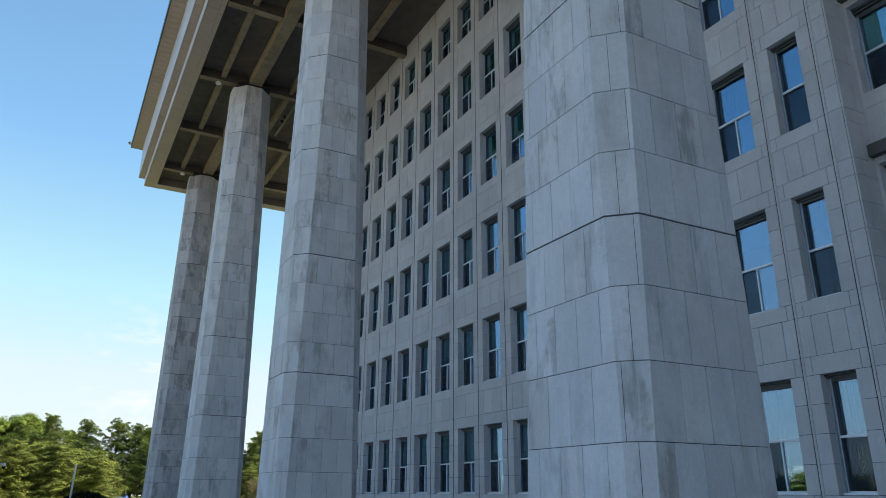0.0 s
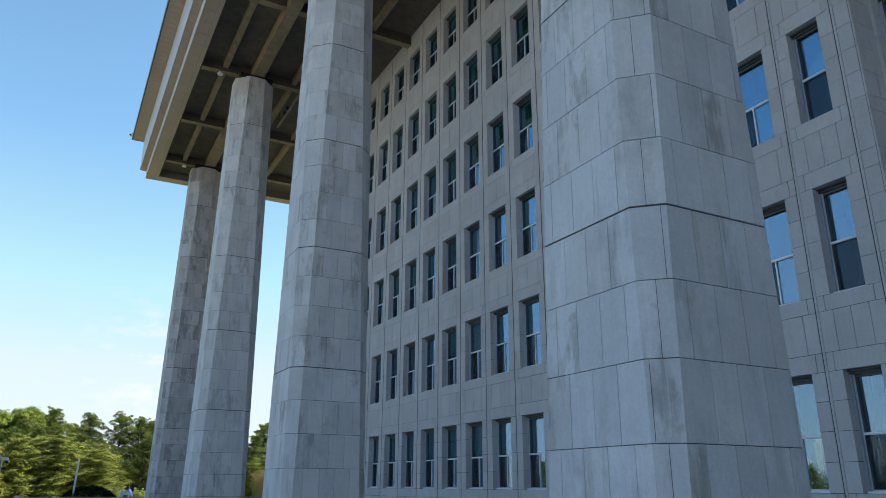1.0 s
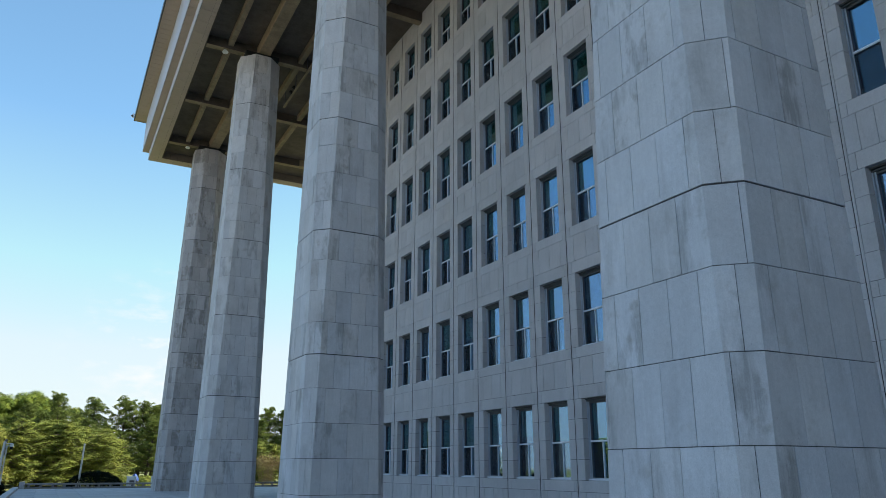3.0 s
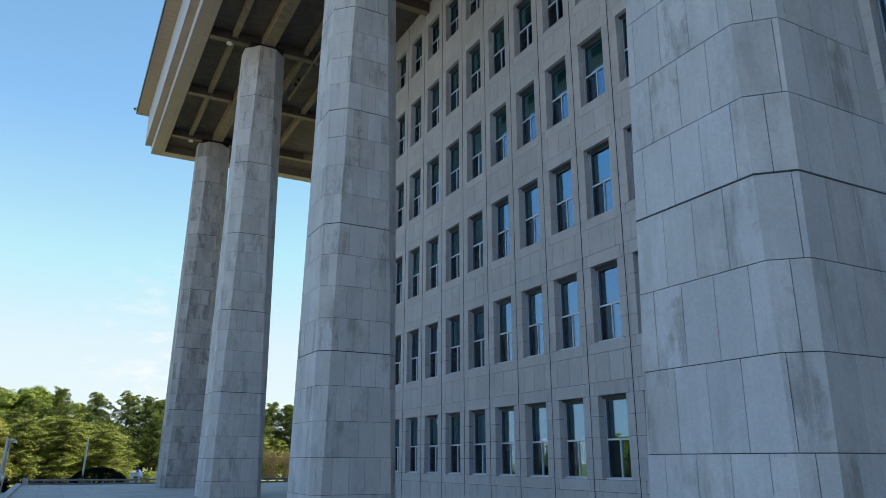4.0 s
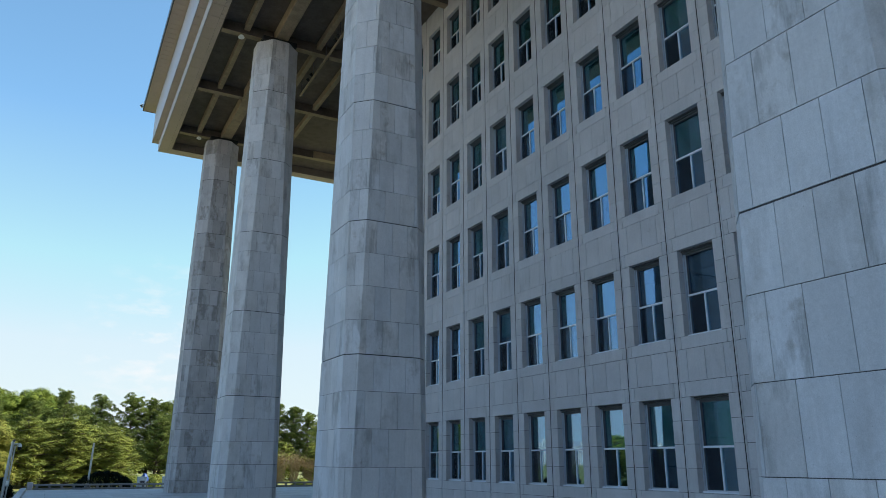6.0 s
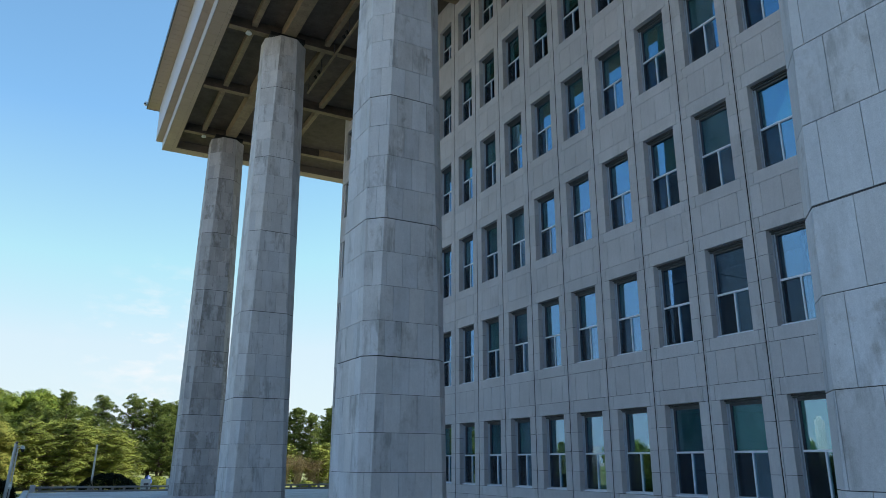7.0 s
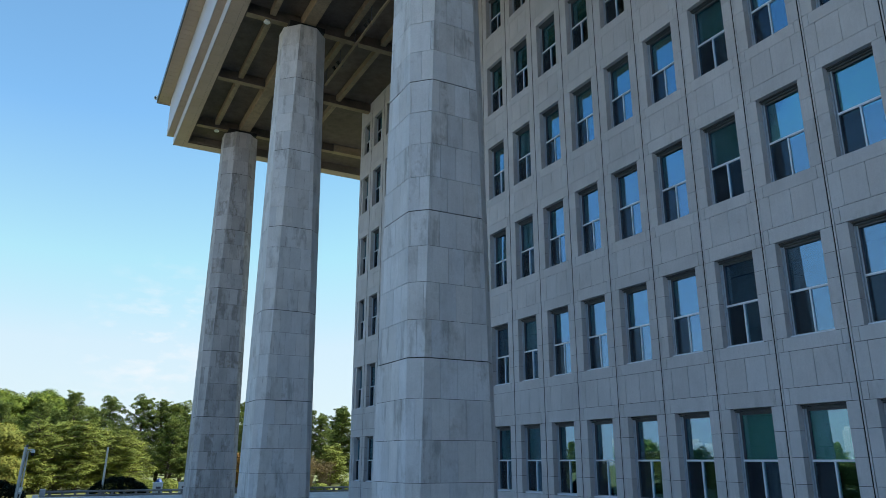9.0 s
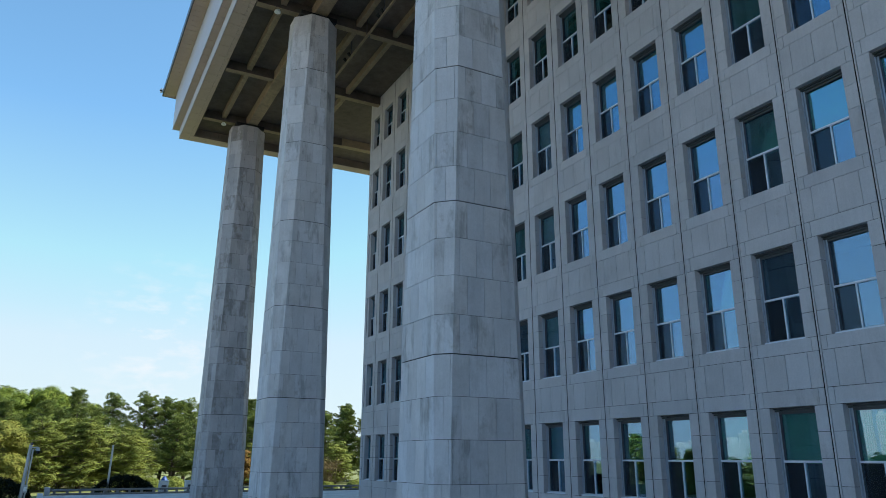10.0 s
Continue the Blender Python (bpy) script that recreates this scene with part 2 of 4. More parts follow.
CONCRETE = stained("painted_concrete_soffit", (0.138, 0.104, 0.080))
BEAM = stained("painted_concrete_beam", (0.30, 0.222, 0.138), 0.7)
# soot tone darkened further, holding the shade of the cross beams' sides
BEAM_DARK = stained("sooty_shaded_beam", (0.095, 0.074, 0.058), 0.7)
GLASS, SCREEN = glass_material(), screen_material()
PINE = leaf_material("pine_needles", (0.064, 0.098, 0.030), (0.31, 0.35, 0.095), (0.22, 0.23, 0.05))
BROAD = leaf_material("broad_leaves", (0.10, 0.15, 0.030), (0.29, 0.33, 0.055), (0.36, 0.34, 0.04), 0.12)
OLIVE = leaf_material("olive_leaves", (0.085, 0.118, 0.026), (0.345, 0.36, 0.078), (0.28, 0.24, 0.06), 0.10)
RED = leaf_material("maple_leaves", (0.15, 0.07, 0.025), (0.26, 0.15, 0.045), (0.30, 0.22, 0.04), 0.3)
AUTUMN = leaf_material("autumn_leaves", (0.145, 0.158, 0.035), (0.33, 0.325, 0.068), (0.36, 0.25, 0.05), 0.15)
YEW = leaf_material("clipped_yew", (0.004, 0.008, 0.0035), (0.009, 0.015, 0.006), (0.01, 0.016, 0.006), 0.02)


def lawn_material():
    m, n, l, b = material("dry_lawn")
    v = world_vec(n, l)
    a, f = noise_node(n, l, v, 0.25, 5, 0.6), noise_node(n, l, v, 9, 4, 0.7)
    col = mix_node(n, l, a, (0.15, 0.17, 0.04), (0.30, 0.27, 0.09))
    col = mix_node(n, l, f, col, mix_node(n, l, 1.0, col, (0.6, 0.65, 0.5), "MULTIPLY"))
    l.new(col, b.inputs["Base Color"])
    b.inputs["Roughness"].default_value = 0.9
    return m


LAWN = lawn_material()
RAIL = stone("granite_rail", (0.21, 0.20, 0.20), 0.10, 0.4, 0.3)
PLAZA = plain("plaza_paving", (0.46, 0.40, 0.33), 0.85, 0, 0.12, 0.3, 0.2)

# ---- mesh helpers ----


def mesh(name, verts, faces, mat):
    me = bpy.data.meshes.new(name)
    me.from_pydata(verts, [], faces)
    me.materials.append(mat)
    me.update()
    return me


class Soup:
    """Collects boxes and prisms into one mesh."""

    def __init__(self):
        self.v, self.f = [], []

    def add(self, verts, faces):
        k = len(self.v)
        self.v += [tuple(p) for p in verts]
        self.f += [tuple(i + k for i in f) for f in faces]
        return self

    def box(self, x0, x1, y0, y1, z0, z1):
        return self.add([(x, y, z) for z in (z0, z1) for x, y in ((x0, y0), (x1, y0), (x1, y1), (x0, y1))],
                        [(3, 2, 1, 0), (4, 5, 6, 7), (0, 1, 5, 4), (1, 2, 6, 5), (2, 3, 7, 6), (3, 0, 4, 7)])

    def prism(self, ring, z0, z1):
        """An upright prism on a ring of (x, y), counter-clockwise."""
        k = len(ring)
        return self.add([(x, y, z0) for x, y in ring] + [(x, y, z1) for x, y in ring],
                        [tuple(range(k))[::-1], tuple(range(k, 2 * k))] + [(i, (i + 1) % k, k + (i + 1) % k, k + i) for i in range(k)])

    def rod(self, a, b, r0, r1=None, sides=8):
        a, b = Vector(a), Vector(b)
        r1 = r0 if r1 is None else r1
        d = (b - a).normalized()
        u = d.orthogonal().normalized()
        w = d.cross(u)
        ring = [(math.cos(2 * math.pi * i / sides), math.sin(2 * math.pi * i / sides)) for i in range(sides)]
        vs = [a + (u * c + w * s) * r0 for c, s in ring] + [b + (u * c + w * s) * r1 for c, s in ring]
        return self.add(vs, [tuple(range(sides))[::-1], tuple(range(sides, 2 * sides))] + [(i, (i + 1) % sides, sides + (i + 1) % sides, sides + i) for i in range(sides)])

    def mesh(self, name, mat):
        return mesh(name, self.v, self.f, mat)


def part(name, data, parent, label="", at=None):
    ob = new(name, data)
    ob.parent = parent
    if at is not None:
        ob.location = at
    return tagged(ob, label)


def bevelled_box(name, size, mat, edge=0.006):
    """A box round its own middle with its edges taken off."""
    bm = bmesh.new()
    bmesh.ops.create_cube(bm, size=1.0, matrix=Matrix.Diagonal((*size, 1)))
    bmesh.ops.bevel(bm, geom=bm.edges[:], offset=edge, segments=1, affect="EDGES")
    me = bpy.data.meshes.new(name)
    bm.to_mesh(me)
    bm.free()
    me.materials.append(mat)
    return me


def thing(name, label, category, at=(0, 0, 0), group="", kind=""):
    ob = new(name)
    ob.location = at
    ob.empty_display_size = 0.3
    return tagged(ob, label, category, group, kind)


# ---- plan ----
TERRACE = 0.30
COL_X, COL_Y = 8.297, (8.5, 25.5, 42.18, 57.75)     # column axes
COL_TOP = 26.24
FACE_X = 15.50                                       # stone face of the long wall
MODULE, GROOVE_0 = 2.1437, 34.21                     # groove k stands at GROOVE_0 - k * MODULE
STOREY, SILL_0, HEAD_0 = 4.41, 1.53, 4.18            # opening of the lowest row
FAR_Y, NEAR_Y = 51.3, 8.55                           # ends of the wall
ROWS_UP = 6
RECESS_X = 16.33
OPEN_W = 1.36

# ---- ground ----
ground = Soup()
N = 48
for i in range(N):
    a0, a1 = 2 * math.pi * i / N, 2 * math.pi * (i + 1) / N
    ground.add([(0, 40, 0), (3500 * math.cos(a0), 40 + 3500 * math.sin(a0), 0), (3500 * math.cos(a1), 40 + 3500 * math.sin(a1), 0)], [(0, 1, 2)])
tagged(new("ground", ground.mesh("ground", PLAZA)), "wide pale paved plaza round the building", "plaza", kind="structure")
lawn = Soup().box(-26, 220, 66.2, 400, -0.1, 0.05).box(-34, -11, -60, 66.2, -0.1, 0.05).box(-300, -26, 66.2, 400, -0.1, 0.05)
tagged(new("lawn", lawn.mesh("lawn", LAWN)), "dry autumn lawn beyond the terrace", "lawn", kind="structure")

terrace = new("pavement", Soup().box(-1.75, 60, -78, 66.1, -0.2, TERRACE - 0.03).mesh("terrace_bed", JOINT))
tagged(terrace, "grey granite paved terrace round the colonnade", "terrace", kind="structure")

# ---- long wall with its window openings ----


def groove(k):
    return GROOVE_0 - k * MODULE


def openings():
    """All openings of the long wall: row, low y, high y, z of sill and head, the two groove lines."""
    out = []
    for r in range(ROWS_UP):
        z0, z1 = SILL_0 + STOREY * r, HEAD_0 + STOREY * r
        if r == ROWS_UP - 1:
            z1 = 25.85
        for k in range(-8, 11):
            hi, lo = min(groove(k), FAR_Y), groove(k + 1)
            c = (groove(k) + groove(k + 1)) / 2
            out.append((r, k, c - OPEN_W / 2, c + OPEN_W / 2, z0, z1, lo, hi))
        out.append((r, 11, 9.37, 10.23, z0, z1, 8.96, groove(11)))
    return out


OPENINGS = openings()
REVEAL = 0.42
WALL_TOP = 27.22
core = Soup()
cx0, cx1 = FACE_X + 0.05, FACE_X + 0.62
cols = sorted({(o[2], o[3]) for o in OPENINGS})
edges = [NEAR_Y] + [v for c in cols for v in c] + [FAR_Y]
for a, b in zip(edges[::2], edges[1::2]):
    ya, yb = a + 0.02 if a > NEAR_Y else a, b - 0.02 if b < FAR_Y else b
    core.box(cx0 + 0.03, cx1, ya, yb, TERRACE - 0.1, WALL_TOP)
    marks = [ya - 0.05] + sorted({o[6] for o in OPENINGS if a < o[6] < b}) + [yb + 0.05]
    for lo, hi in zip(marks, marks[1:]):
        if hi - lo > 0.12:
            core.box(FACE_X + 0.02, cx0 + 0.03, lo + 0.05, hi - 0.05, TERRACE - 0.1, WALL_TOP)
for y0, y1 in cols:
    levels = [TERRACE - 0.1] + [v for o in OPENINGS if o[2] == y0 for v in (o[4], o[5])] + [WALL_TOP]
    for a, b in zip(levels[::2], levels[1::2]):
        core.box(FACE_X + 0.02, cx1, y0 - 0.02, y1 + 0.02, a + 0.02 if a > 1 else a, b - 0.02 if b < WALL_TOP else b)
wall_west = tagged(new("wall_west", core.mesh("wall_core", JOINT)), "long granite clad wall with rows of deep windows", "wall", kind="structure")

GAP = 0.0055
piece_cache = {}


def wall_pieces():
    """Every stone of the long wall: low and high corner."""
    out = []
    for r, k, y0, y1, z0, z1, lo, hi in OPENINGS:
        below = z0 - 0.37                              # joint under the sill stone
        lower = (HEAD_0 + STOREY * (r - 1) + 0.435) if r else TERRACE
        g = 0.045                                      # half the groove
        over = 0.17 if y0 - lo > 0.3 and hi - y1 > 0.3 else 0.0
        last = r == ROWS_UP - 1
        up = z1 + 0.435
        sides = ((lo + g, y0), (y1, hi - g))
        for a, b in sides:
            step = (z1 - z0) / 4
            for i in range(4):
                out.append((r, k, a, b, z0 + i * step, z0 + (i + 1) * step, REVEAL))
            ea, eb = (a, b - over) if a < y0 else (a + over, b)
            out.append((r, k, ea, eb, below, z0, REVEAL))
            out.append((r, k, a, b, lower, below, 0.07))
            out.append((r, k, ea, eb, z1, up, REVEAL))
            if last:
                out.append((r, k, a, b, up, WALL_TOP, 0.07))
        beads.append((lo, lower, up if not last else WALL_TOP))
        mid = (y0 + y1) / 2
        out.append((r, k, y0 - over, y1 + over, below, z0, REVEAL))
        out.append((r, k, y0, mid, lower, below, 0.07))
        out.append((r, k, mid, y1, lower, below, 0.07))
        out.append((r, k, y0 - over, y1 + over, z1, up, REVEAL))
        if last:
            out.append((r, k, y0, y1, up, WALL_TOP, 0.07))
        if k == 11:
            for i in range(4):
                out.append((r, 12, NEAR_Y, 8.96 - g, z0 + i * (z1 - z0) / 4, z0 + (i + 1) * (z1 - z0) / 4, 0.07))
            out.append((r, 12, NEAR_Y, 8.96 - g, lower, z0, 0.07))
            out.append((r, 12, NEAR_Y, 8.96 - g, z1, up if not last else WALL_TOP, 0.07))
    return out


beads = []


def lay_wall_pieces():
    rest = Soup()
    rng = random.Random(5)
    for r, k, y0, y1, z0, z1, deep in wall_pieces():
        sy, sz = y1 - y0 - 2 * GAP, z1 - z0 - 2 * GAP
        if sy < 0.02 or sz < 0.02:
            continue
        proud = rng.uniform(-0.0015, 0.0015)
        if r < 2 and 3 <= k <= 10:
            key = (round(sy, 3), round(sz, 3), deep)
            if key not in piece_cache:
                piece_cache[key] = bevelled_box("wall_stone", (deep, sy, sz), GRANITE_WALL, 0.004)
            part("wall_stone", piece_cache[key], wall_west, at=(FACE_X + proud + deep / 2, (y0 + y1) / 2, (z0 + z1) / 2))
        else:
            rest.box(FACE_X + proud, FACE_X + proud + deep, y0 + GAP, y1 - GAP, z0 + GAP, z1 - GAP)
    for y, z0, z1 in beads:
        wide, deep = (0.0325, 0.012) if y < 13.0 else (0.024, 0.018)   # farther beads are set narrower and deeper, so shade darkens their grooves
        rest.box(FACE_X + deep, FACE_X + 0.09, y - wide, y + wide, z0, z1)
    tagged(part("stone_cladding", rest.mesh("stone_cladding", GRANITE_WALL), wall_west), kind="stuff")


# ---- windows ----


def window_set(width, height, blind, curtain):
    """One window as a thing, its origin at the middle of the opening's foot in the glass plane."""
    w = thing("window", "", "window")
    fr, t = 0.085, 0.09
    h = height
    wide = width > 1.5
    head = 0.22 if wide else 0.105
    zt = h * 0.47
    frame_s = Soup()
    for sg in (-1, 1):
        for w0, w1, x0 in ((0.0, 0.032, -0.045), (0.032, 0.05, 0.025), (0.05, fr, -0.005)):
            ya, yb = sorted((sg * (width / 2 - w0), sg * (width / 2 - w1)))
            frame_s.box(x0, t, ya, yb, 0, h - head)
    frame_s.box(0, t, -width / 2 + fr, width / 2 - fr, 0, fr)
    part("window_frame", frame_s.mesh("window_frame", FRAME), w)
    hb = Soup()
    ribs = 3 if wide else 2
    for i in range(ribs):
        hb.box(-0.10 + 0.05 * i, 0.05, -width / 2, width / 2, h - head * (i + 1) / ribs + 0.008, h - head * i / ribs - 0.008)
    hb.box(0.01, t, -width / 2 + fr, width / 2 - fr, h - head - 0.055, h - head + 0.008)
    part("head_box", hb.mesh("head_box", HEADBOX), w, "ribbed dark metal head box")
    # added dark strips paint the reveal's reflection and shade beside the pane
    gasket = Soup()
    for sg in (-1, 1):
        ya, yb = sorted((sg * (width / 2 - fr), sg * (width / 2 - fr - 0.012)))
        gasket.box(0.012, t + 0.05, ya, yb, zt + 0.03, h - head - 0.056)
    part("gasket", gasket.mesh("gasket", TRIM), w, "dark strip standing in for the reveal's reflection and shade")
    part("transom", Soup().box(-0.02, t + 0.004, -width / 2 + fr, width / 2 - fr, zt - 0.028, zt + 0.028).box(-0.03, -0.02, -width / 2 + fr, width / 2 - fr, zt - 0.012, zt + 0.028).mesh("transom", SILL), w)
    single = width < 1.0                                # the narrowest windows have one undivided lower sash
    mid = -width / 2 + fr + 0.004 if single else 0.021
    if not single:
        part("mullion", Soup().box(-0.012, t - 0.004, -0.021, 0.021, fr, zt - 0.028).mesh("mullion", SILL), w)
    part("window_sill", bevelled_sill(width), w, "pale metal sill", (0, 0, 0))
    panes = [("upper_pane", -width / 2 + fr, width / 2 - fr, zt + 0.028, h - head - 0.055, 0.075), ("fixed_pane", mid, width / 2 - fr, fr, zt - 0.028, 0.04)]
    if not single:
        panes.append(("sliding_pane", -width / 2 + fr, -0.021, fr, zt - 0.028, 0.02))
    for nm, ya, yb, za, zb, x in panes:
        p = part(nm, Soup().box(x, x + 0.012, ya, yb, za, zb).mesh(nm, GLASS), w)
        p.visible_shadow = False
    part("insect_screen", Soup().box(-0.004, 0.0, mid, width / 2 - fr, fr, zt - 0.028).mesh("insect_screen", SCREEN), w, "dark insect screen")
    if blind:
        part("roller_blind", Soup().box(0.12, 0.125, -width / 2 + fr, width / 2 - fr, h - head - blind * (h - head), h - head).mesh("roller_blind", BLIND), w, "green roller blind drawn down")
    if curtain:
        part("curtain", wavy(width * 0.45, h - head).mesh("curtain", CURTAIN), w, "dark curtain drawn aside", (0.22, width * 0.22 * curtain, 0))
    return w


sill_cache = {}


def bevelled_sill(width):
    if width not in sill_cache:
        me = bevelled_box("window_sill", (0.16, width - 0.01, 0.05), SILL, 0.008)
        for v in me.vertices:
            v.co.x -= 0.05
            v.co.z += 0.026
        sill_cache[width] = me
    return sill_cache[width]


def wavy(width, height):
    s = Soup()
    k = 24
    pts = [(0.03 * math.sin(i * 1.3), -width / 2 + width * i / k) for i in range(k + 1)]
    for (xa, ya), (xb, yb) in zip(pts, pts[1:]):
        s.add([(xa, ya, 0), (xb, yb, 0), (xb, yb, height), (xa, ya, height)], [(0, 1, 2, 3)])
    return s


GLASS_X = FACE_X + 0.25


def set_windows():
    rng = random.Random(11)
    kinds = {}
    for r, k, y0, y1, z0, z1, lo, hi in OPENINGS:
        blind = rng.choice((0.53, 0.53, 0.53, 0.53, 0.53, 0.4, 0.0, 0.7))
        if 6 <= k <= 9:
            blind = 0.0 if r == 1 else 0.53
        if k >= 10:
            blind = 0.0
        curtain = rng.choice((0, 0, 1, -1))
        key = (round(y1 - y0, 2), round(z1 - z0, 2), blind, curtain)
        at = Matrix.Translation((GLASS_X, (y0 + y1) / 2, z0))
        if key not in kinds:
            w = window_set(key[0], key[1], blind, curtain)
            w.matrix_basis = at
            kinds[key] = w
        else:
            w = copy_thing(kinds[key], at)
        words = "grey aluminium window with a transom and sliding lower sash"
        if blind:
            words += ", green blind drawn"
        tagged(w, words, "window", "windows of the long wall")


# ---- columns ----


def half_width(z):
    return 1.4064 - 0.0090 * (z - 5.5)


def chamfer(z):
    return 0.3677 + 0.0186 * (z - 5.5)


def joint_level(i):
    """Height of the course joint i above or below the open joint at 5.5 m; the courses grow slightly lower upwards."""
    return 5.505 + (1.106 * i if i < 0 else 1.094 * i if i <= 8 else 8.752 + 1.077 * (i - 8))


LEVELS = [TERRACE] + [joint_level(i) for i in range(-4, 19)] + [COL_TOP]


def face_frame(f, z):
    """Outward direction, distance and half width of face f (even: flat sides, odd: cut corners) at z."""
    a = math.pi / 4 * f
    w, c = half_width(z), chamfer(z)
    return ((w, w - c) if f % 2 == 0 else ((2 * w - c) / math.sqrt(2), c / math.sqrt(2)))


def column_stone(f, j, s0, s1, first, last, proud):
    """One stone of face f, course j, from s0 to s1 along the face."""
    a = math.pi / 4 * f
    out, along = Vector((math.cos(a), math.sin(a), 0)), Vector((-math.sin(a), math.cos(a), 0))
    z0 = LEVELS[j] + (0.024 if j > 4 and (j - 5) % 4 == 0 else 0.006)
    z1 = LEVELS[j + 1] - 0.006
    vs = []
    for depth in (proud, -0.05):
        for z in (z0, z1):
            d, h = face_frame(f, z)
            gap = 0.0042 if f % 2 == 0 else 0.004
            a0 = -h if first else max(-h, s0) + gap
            a1 = h if last else min(h, s1) - gap
            for s in ((a0, a1) if z == z0 else (a1, a0)):
                vs.append(out * (d + depth) + along * s + Vector((0, 0, z)))
    return vs, [(0, 1, 2, 3), (7, 6, 5, 4), (0, 4, 5, 1), (1, 5, 6, 2), (2, 6, 7, 3), (3, 7, 4, 0)]


def column_layout(rng):
    out = []
    for j in range(len(LEVELS) - 1):
        for f in range(8):
            d, h = face_frame(f, LEVELS[j])
            shift = rng.uniform(-0.02, 0.02)
            if f % 2 == 0:                              # whole stones, in every other course broken by half a stone
                cuts = [0.54 * (i + 0.5 * (j % 2)) + shift + rng.uniform(-0.012, 0.012) for i in range(-3, 3)]
            elif j % 2:                                 # the cut corners: two halves, or one stone between slivers
                cuts = [shift]
            else:
                cuts = [-h * 0.80 + shift, h * 0.78 + shift] if rng.random() < 0.7 else [h * 0.74 + shift]
            cuts = [c for c in cuts if abs(c) < h - 0.045]
            marks = [-h] + cuts + [h]
            for i, (s0, s1) in enumerate(zip(marks, marks[1:])):
                out.append((f, j, s0, s1, i == 0, i == len(marks) - 2, rng.uniform(-0.0015, 0.002)))
    return out


def build_column(y, seed, highest, mat, words, off=0.0):
    """A column at y; the stones of its seen faces up to a course are parts, the rest is one cladding."""
    rng = random.Random(seed)
    ob = thing("granite_column", words, "column", (COL_X + off, y, 0), "columns of the colonnade")
    core_s = Soup()
    ring = lambda z: [((math.cos(math.pi / 4 * f) * face_frame(f, z)[0] - math.sin(math.pi / 4 * f) * s * face_frame(f, z)[1]) * 0.985, (math.sin(math.pi / 4 * f) * face_frame(f, z)[0] + math.cos(math.pi / 4 * f) * s * face_frame(f, z)[1]) * 0.985) for f in range(8) for s in (-1, 1)][::2]
    a, b = ring(TERRACE), ring(COL_TOP)
    core_s.add([(x, yy, TERRACE - 0.05) for x, yy in a] + [(x, yy, COL_TOP - 0.01) for x, yy in b], [tuple(range(8))[::-1], tuple(range(8, 16))] + [(i, (i + 1) % 8, 8 + (i + 1) % 8, 8 + i) for i in range(8)])
    part("shaft_core", core_s.mesh("shaft_core", SEALANT if seed == 21 else JOINT), ob, "dark mortar core")
    rest = Soup()
    for f, j, s0, s1, first, last, proud in column_layout(rng):
        vs, fs = column_stone(f, j, s0, s1, first, last, proud)
        if f in (4, 5, 6) and j <= highest:
            part("column_stone", mesh("column_stone", vs, fs, mat), ob)
        else:
            rest.add(vs, fs)
    tagged(part("stone_cladding", rest.mesh("stone_cladding", mat), ob), kind="stuff")
    part("bearing_pad", Soup().box(-1.02, 1.02, -1.02, 1.02, COL_TOP - 0.02, 26.465).mesh("bearing_pad", BLACK), ob, "black bearing pad")
    return ob


# ---- roof, soffit and beams ----
# roof and ceiling run on unseen southwards, to cut light from that side
EAST, SOUTH = 60.0, -78.0


def hook_soup(*bands):
    s = Soup()
    for inner, outer, z0, z1 in bands:
        x0, x1, y0, y1 = COL_X - outer, COL_X - inner, COL_Y[3] + inner, COL_Y[3] + outer
        s.prism([(x0, SOUTH), (x1, SOUTH), (x1, y1), (x0, y1)], z0, z1)
        s.prism([(x1, y0), (EAST, y0), (EAST, y1), (x1, y1)], z0, z1)
    return s


def panel_band(inner, outer, z, step, thick=0.03, gap=0.026):
    """Soffit boards laid across a band, with open joints."""
    s = Soup()
    top = COL_Y[3] + outer
    n = int((top - SOUTH) / step)
    for i in range(n):
        a, b = top - (i + 1) * step, top - i * step
        s.box(COL_X - outer + 0.004, COL_X - inner - 0.004, a + gap / 2, b - gap / 2, z, z + thick)
    x = COL_X - inner
    while x < EAST - step:
        s.box(x + gap / 2, x + step - gap / 2, COL_Y[3] + inner + 0.004, COL_Y[3] + outer - 0.004, z, z + thick)
        x += step
    return s


CEIL = 27.22
roof = tagged(new("roof", hook_soup((3.62, 4.85, 27.52, 30.62), (3.62, 5.72, 30.66, 31.05)).mesh("roof_edge", TRIM)), "deep flat roof edge with stepped cornice", "roof", kind="structure")
part("roof_deck", Soup().box(COL_X - 3.62, EAST, SOUTH, COL_Y[3] + 3.62, 27.43, 31.0).mesh("roof_deck", CONCRETE), roof)
part("eave_boards", panel_band(4.90, 5.78, 30.62, 0.62).mesh("eave_boards", PANEL), roof, "beige panelled eave soffit")
part("eave_trim", hook_soup((5.78, 5.86, 30.56, 31.12)).mesh("eave_trim", TRIM), roof, "dark metal drip edge")
part("gutter_lip", hook_soup((5.66, 5.775, 30.575, 30.615)).mesh("gutter_lip", PANEL), roof)


def fascia_plates(off, z0, z1, step, mat, name, label):
    s = Soup()
    top = COL_Y[3] + off
    n = int((top - SOUTH) / step)
    for i in range(n):
        s.box(COL_X - off, COL_X - off + 0.04, top - (i + 1) * step + 0.006, top - i * step - (0.006 if i else 0), z0, z1)
    x = COL_X - off
    while x < EAST - step:
        s.box(x + (0.046 if x == COL_X - off else 0.006), x + step - 0.006, top - 0.04, top, z0, z1)
        x += step
    part(name, s.mesh(name, mat), roof, label)


